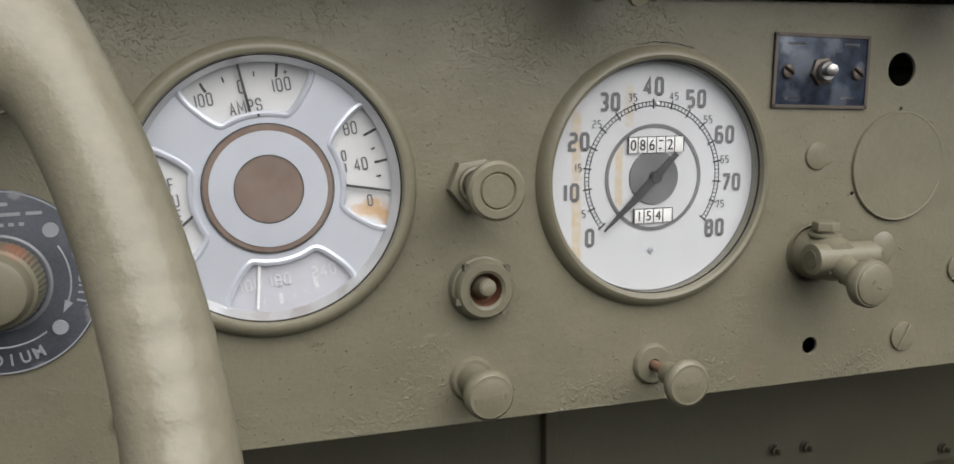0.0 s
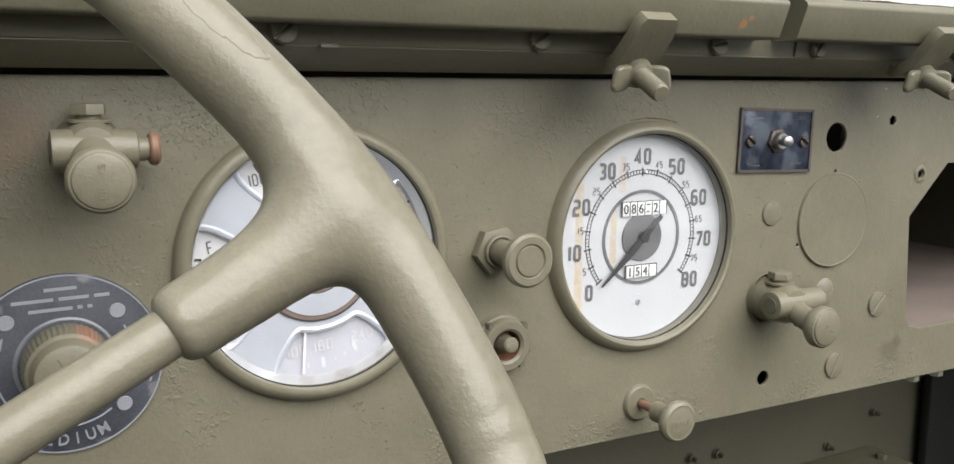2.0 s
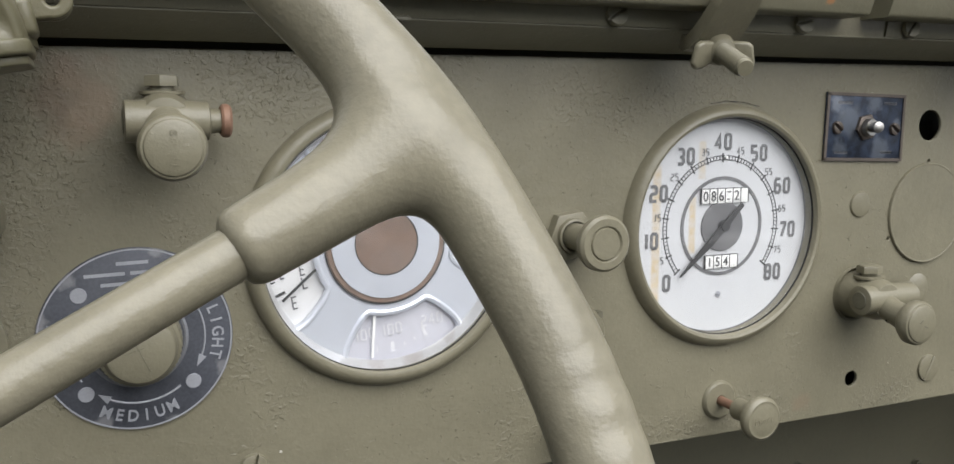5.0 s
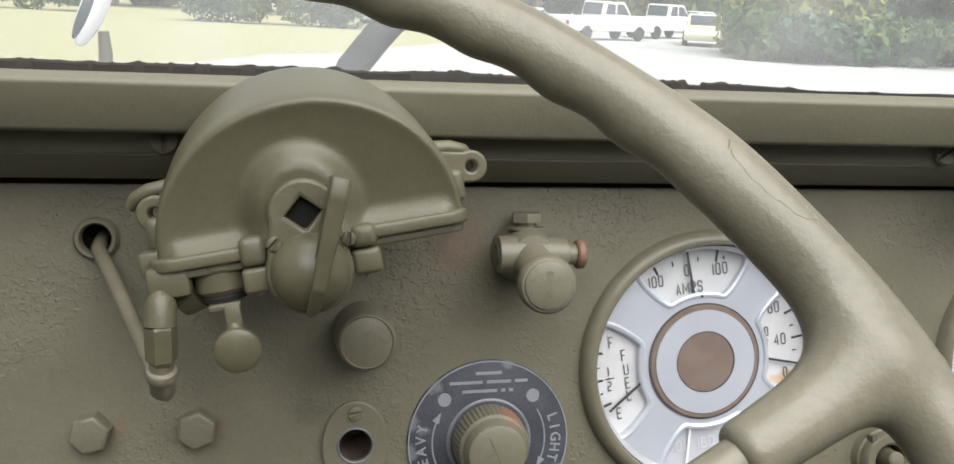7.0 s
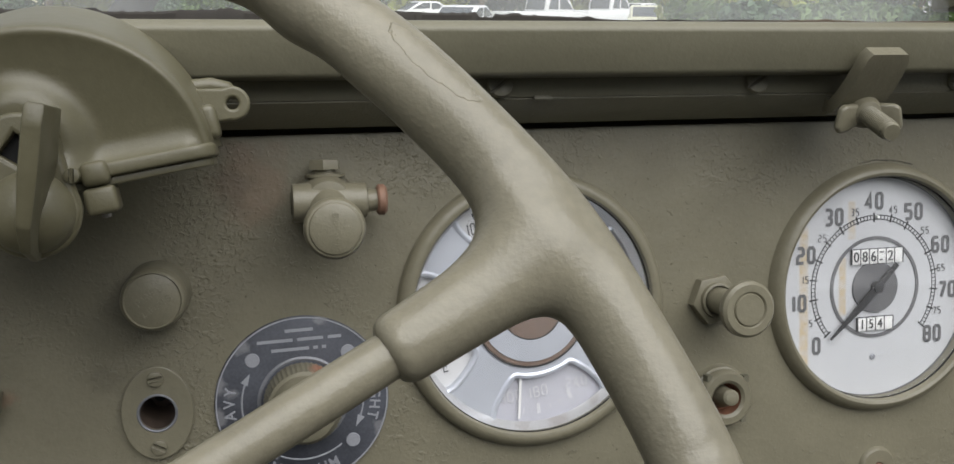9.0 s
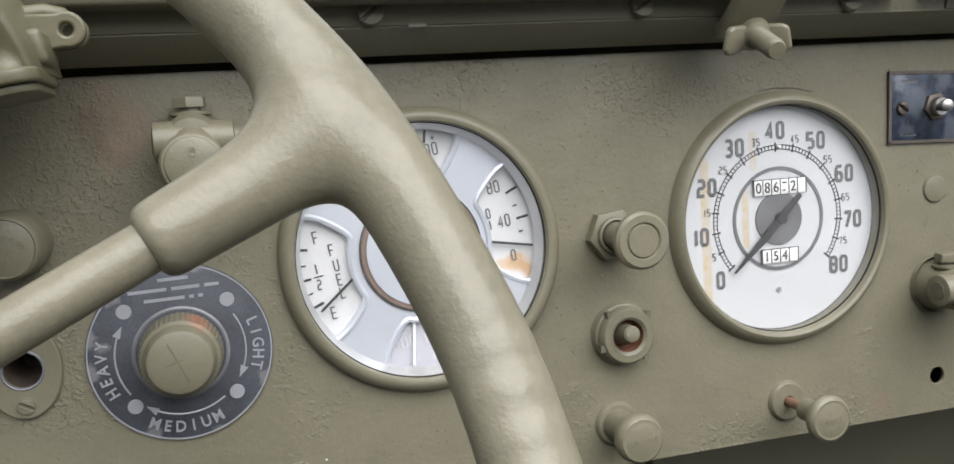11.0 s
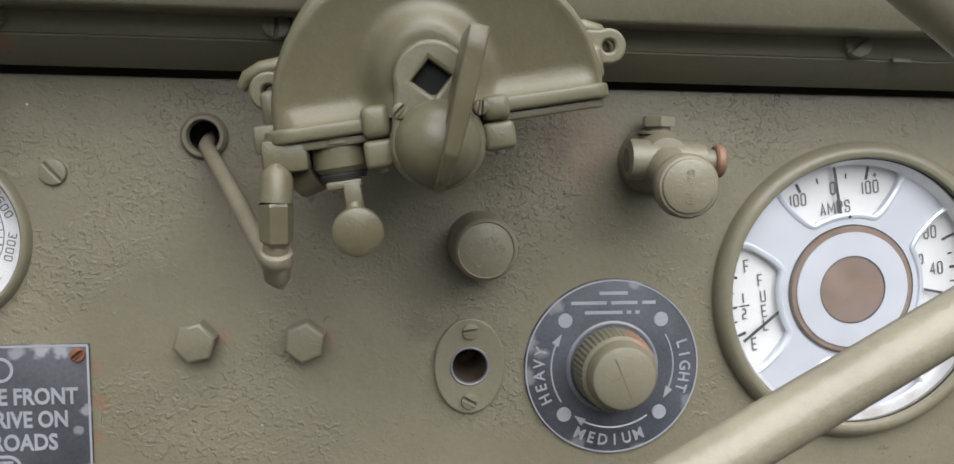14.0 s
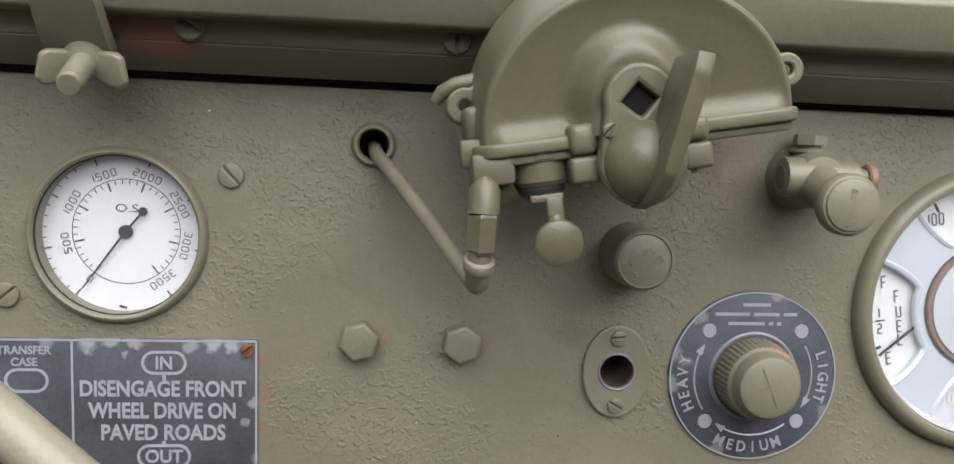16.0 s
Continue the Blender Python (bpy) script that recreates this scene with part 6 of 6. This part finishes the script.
def car(x, y, turn, side, cabin, length, paintwork, label, bed=False):
    """A parked car from its side outline: body, cabin glass, wheels, lamps."""
    c = thing("parked_pickup" if bed else "parked_car", pose(x, y, 0, 0, 0, turn), label, "pickup" if bed else "car", "parked cars")
    up = Matrix(((1, 0, 0, 0), (0, 0, -1, 0.86), (0, 1, 0, 0), (0, 0, 0, 1)))
    b = prism(side, 0, 1.72)
    bmesh.ops.bevel(b, geom=b.edges[:], offset=0.07, segments=2, profile=0.5, affect="EDGES")
    part("body", add(bmesh.new(), b, up), paintwork, c)
    g = prism(cabin, 0.10, 1.62)
    bmesh.ops.bevel(g, geom=g.edges[:], offset=0.09, segments=3, profile=0.5, affect="EDGES")
    top = part("cabin", add(bmesh.new(), g, up), paintwork, c)
    mx, mz = sum(p[0] for p in cabin) / 4, sum(p[1] for p in cabin) / 4
    inset = [(mx + (x - mx) * 0.78, mz + 0.015 + (z - mz) * 0.66) for x, z in cabin]
    post = mx + 0.04
    for keep in (-1, 1):
        half = [(x if (x - post) * keep > 0.05 else post + 0.05 * keep, z) for x, z in inset]
        for w0 in (0.094, 1.620):
            part("side_window", add(bmesh.new(), prism(half, w0, w0 + 0.006), up), M_CARGLASS, top)
    for p, q in ((cabin[0], cabin[1]), (cabin[3], cabin[2])):
        slope = math.degrees(math.atan2(q[1] - p[1], q[0] - p[0]))
        if slope > 90:
            slope -= 180
        out = -0.012 if p is cabin[0] else 0.012
        part("screen", box(0, 0, 0, math.dist(p, q) * 0.74, 1.26, 0.024, 0.006), M_CARGLASS, top, m=pose((p[0] + q[0]) / 2 + out * 0.4, 0, (p[1] + q[1]) / 2 + 0.012, 0, -slope, 0))
    for wx in (-length * 0.31, length * 0.31):
        for s in (-1, 1):
            w = part("wheel", lathe([(0.20, 0.10), (0.30, 0.11), (0.34, 0.06), (0.34, -0.06), (0.30, -0.11), (0, -0.11)], 28), M_TYRE, c, m=pose(wx, s * 0.80, 0.34, 90))
            part("rim", lathe([(0, 0.075), (0.19, 0.085), (0.21, 0.09)], 24), M_CARGREY, w, m=pose(0, 0, 0, 0 if s < 0 else 180))
    for s in (-1, 1):
        part("tail_lamp", box(length / 2 - 0.04, s * 0.68, 0.80, 0.10, 0.22, 0.16, 0.02), M_LAMP, c)
    return c


SEDAN = [(-2.25, 0.26), (-2.27, 0.56), (-1.95, 0.74), (-1.1, 0.90), (1.5, 0.98), (2.15, 0.95), (2.28, 0.72), (2.25, 0.28)]
SEDAN_TOP = [(-1.35, 0.86), (-0.35, 1.42), (0.75, 1.44), (1.80, 0.94)]
TRUCK = [(-2.75, 0.42), (-2.75, 0.95), (-1.35, 1.10), (2.75, 1.12), (2.75, 0.45)]
TRUCK_TOP = [(-1.30, 1.06), (-0.75, 1.78), (0.55, 1.80), (0.72, 1.08)]
car(8.2, 34.6, 57, SEDAN, SEDAN_TOP, 4.5, M_CARWHITE, "white saloon car parked across the tarmac")
car(14.0, 41.9, 205, TRUCK, TRUCK_TOP, 5.5, M_CARWHITE, "white pickup truck parked beside a white saloon", True)
car(19.2, 47.0, 212, TRUCK, TRUCK_TOP, 5.5, M_CARWHITE, "white pickup truck parked further along the row", True)
car(18.6, 40.6, 66, SEDAN, SEDAN_TOP, 4.5, M_YELLOW, "pale yellow hatchback parked beside bushes")
car(5.0, 50.0, 20, SEDAN, SEDAN_TOP, 4.5, M_CARGREY, "silver saloon car parked far off")
car(10.5, 55.0, 15, SEDAN, SEDAN_TOP, 4.5, M_CARWHITE, "white saloon car parked far off")
car(26.0, 58.0, 25, SEDAN, SEDAN_TOP, 4.5, M_CARWHITE, "white saloon car parked far off")

LEAF = [mat("leaf " + n, c, 0.6, 0, 0.35, 1.2) for n, c in (("green", (0.10, 0.16, 0.045)), ("yellow green", (0.27, 0.30, 0.055)), ("blue green", (0.07, 0.12, 0.06)))]
M_BARK = mat("grey bark", (0.14, 0.11, 0.08), 0.9, 0, 0.3, 6, 0.5, 60, 0.01)


def leafy(rng, cx, cy, cz, rx, ry, rz, count, size):
    """Many small bent leaf clumps in an uneven cloud."""
    verts, faces = [], []
    lumps = [(rng.uniform(-0.6, 0.6) * rx, rng.uniform(-0.6, 0.6) * ry, rng.uniform(-0.4, 0.7) * rz, rng.uniform(0.35, 0.6)) for _ in range(9)]
    for i in range(count):
        lx, ly, lz, k = lumps[i % 9]
        d = Vector((rng.gauss(0, 1), rng.gauss(0, 1), rng.gauss(0, 1))).normalized() * rng.uniform(0.55, 1.0) * k
        p = Vector((cx + lx + d.x * rx, cy + ly + d.y * ry, max(0.05, cz + lz + d.z * rz)))
        a, b = Vector((rng.gauss(0, 1), rng.gauss(0, 1), rng.gauss(0, 1))).normalized(), Vector((rng.gauss(0, 1), rng.gauss(0, 1), rng.gauss(0, 1))).normalized()
        s = size * rng.uniform(0.6, 1.3)
        n = len(verts)
        verts += [tuple(p - a * s), tuple(p + b * s * 0.5), tuple(p + a * s), tuple(p - b * s * 0.5)]
        faces.append((n, n + 1, n + 2, n + 3))
    me = bpy.data.meshes.new("crown")
    me.from_pydata(verts, [], faces)
    return me


rng = random.Random(4)
for x, y, h, r, mi, lab in ((16.9, 31.2, 1.7, 1.7, 0, "rounded green bush beside the tarmac"), (18.6, 30.4, 1.6, 2.0, 2, "dark green bush beside the tarmac"), (21.3, 30.6, 1.6, 2.2, 0, "broad green bush at the kerb"), (24.2, 31.2, 1.5, 2.2, 2, "dark green bush at the kerb"),
                            (18.2, 34.0, 5.4, 2.6, 1, "tall yellow-green bush beside the tarmac"), (22.0, 34.4, 4.6, 2.8, 1, "tall yellow-green bush behind the kerb"), (27.5, 34.0, 4.4, 3.0, 0, "tall green bush beside the tarmac")):
    b = thing("bush", pose(x, y, 0), lab, "bush", "bushes")
    for k in range(5):
        a = k * 1.3
        part("stem", tube([(0, 0, -0.05), (0.3 * math.cos(a) * r, 0.3 * math.sin(a) * r, 0.4 * h), (0.5 * math.cos(a) * r, 0.5 * math.sin(a) * r, 0.8 * h)], [0.05, 0.035, 0.012], 6), M_BARK, b)
    part("crown", leafy(rng, 0, 0, h * 0.44, r, r, h * 0.58, 5600, 0.26), LEAF[mi], b)
for i in range(13):
    x = -34 + i * 5.6 + rng.uniform(-1, 1)
    y = 62 + rng.uniform(-5, 9)
    h, r = rng.uniform(6, 10), rng.uniform(3.0, 4.4)
    t = thing("tree", pose(x, y, 0), "broad leafy tree behind the car park", "tree", "background trees")
    part("trunk", tube([(0, 0, -0.1), (0.05, 0, h * 0.3), (0.1, 0.05, h * 0.6), (0.2, 0, h * 0.85)], [0.28, 0.2, 0.12, 0.04], 10), M_BARK, t)
    for k in range(4):
        a = k * 1.6 + i
        part("limb", tube([(0.05, 0, h * 0.35), (0.3 * r * math.cos(a), 0.3 * r * math.sin(a), h * 0.55), (0.6 * r * math.cos(a), 0.6 * r * math.sin(a), h * 0.7)], [0.11, 0.07, 0.02], 6), M_BARK, t)
    part("crown", leafy(rng, 0, 0, h * 0.60, r, r, h * 0.40, 3600, 0.38), LEAF[i % 3], t)
for x, y, mi in ((-17.5, 50.5, 2), (-14.5, 50.0, 0), (-11.2, 49.6, 2), (-3.6, 44.0, 2), (-1.2, 43.4, 0), (1.2, 43.0, 2), (3.6, 43.6, 0), (-21.0, 51.0, 0), (-24.5, 52.0, 2), (-28.0, 53.0, 0)):
    tagged(part("hedge", leafy(rng, 0, 0, 1.0, 1.9, 1.0, 1.3, 2600, 0.15), LEAF[mi], None, m=pose(x, y, 0)), "low clipped green hedge along the verge", "hedge", "hedge clumps")

for i in range(17):
    x = -46 + i * 6.0 + rng.uniform(-1.2, 1.2)
    tagged(part("hedge", leafy(rng, 0, 0, 2.2, 4.4, 1.6, rng.uniform(2.4, 3.6), 1500, 0.5), LEAF[(1, 0, 1, 2)[i % 4]], None, m=pose(x, 66 + rng.uniform(-2, 4), 0)), "tall dense green hedge behind the car park", "hedge", "far hedge clumps")

mirror = thing("fender_mirror", DASH, "narrow oval white outside mirror on a thin arm", "mirror")
part("mirror_head", lathe([(0, 0.010), (0.030, 0.009), (0.036, 0.004), (0.037, -0.006), (0.026, -0.016), (0, -0.020)], 36), M_CARWHITE, mirror, m=pose(-0.4420, 0.900, 1.9330, 90, 0, 6) @ Matrix.Rotation(radians(-22), 4, "Z") @ Matrix.Diagonal((0.46, 1.60, 1, 1)))
# dark left part of the mirror: its reflection drawn as dark glass
part("mirror_dark_half", lathe([(0, 0.0006), (0.030, 0.0006), (0.031, 0)], 36), M_CARGLASS, mirror, m=pose(-0.4520, 0.8895, 1.9250, 90, 0, 6) @ Matrix.Rotation(radians(-22), 4, "Z") @ Matrix.Diagonal((0.22, 1.35, 1, 1)))
part("arm", tube([(-0.4340, 0.912, 1.900), (-0.4320, 0.914, 1.872), (-0.4340, 0.914, 1.80), (-0.46, 0.90, 1.60), (-0.52, 0.60, 1.42), (-0.55, 0.262, 1.40)], [0.007, 0.009, 0.009, 0.009, 0.009, 0.009], 10), M_OLIVE_DARK, mirror)
wiper = thing("screen_wiper", DASH, "dark wiper arm and rubber blade outside the glass", "wiper")
part("arm", tube([(-0.1620, -0.0020, 1.768), (-0.1540, -0.0020, 1.783), (-0.1430, -0.0020, 1.797), (-0.1000, -0.0020, 1.845), (-0.03, -0.0020, 1.93)], [0.0060, 0.0068, 0.0068, 0.0060, 0.004], 12), M_BLACK, wiper)
part("blade", box(0, 0, 0, 0.010, 0.008, 0.22, 0.001), M_BLACK, wiper, m=pose(-0.042, -0.0130, 1.935, 0, 38, 0))
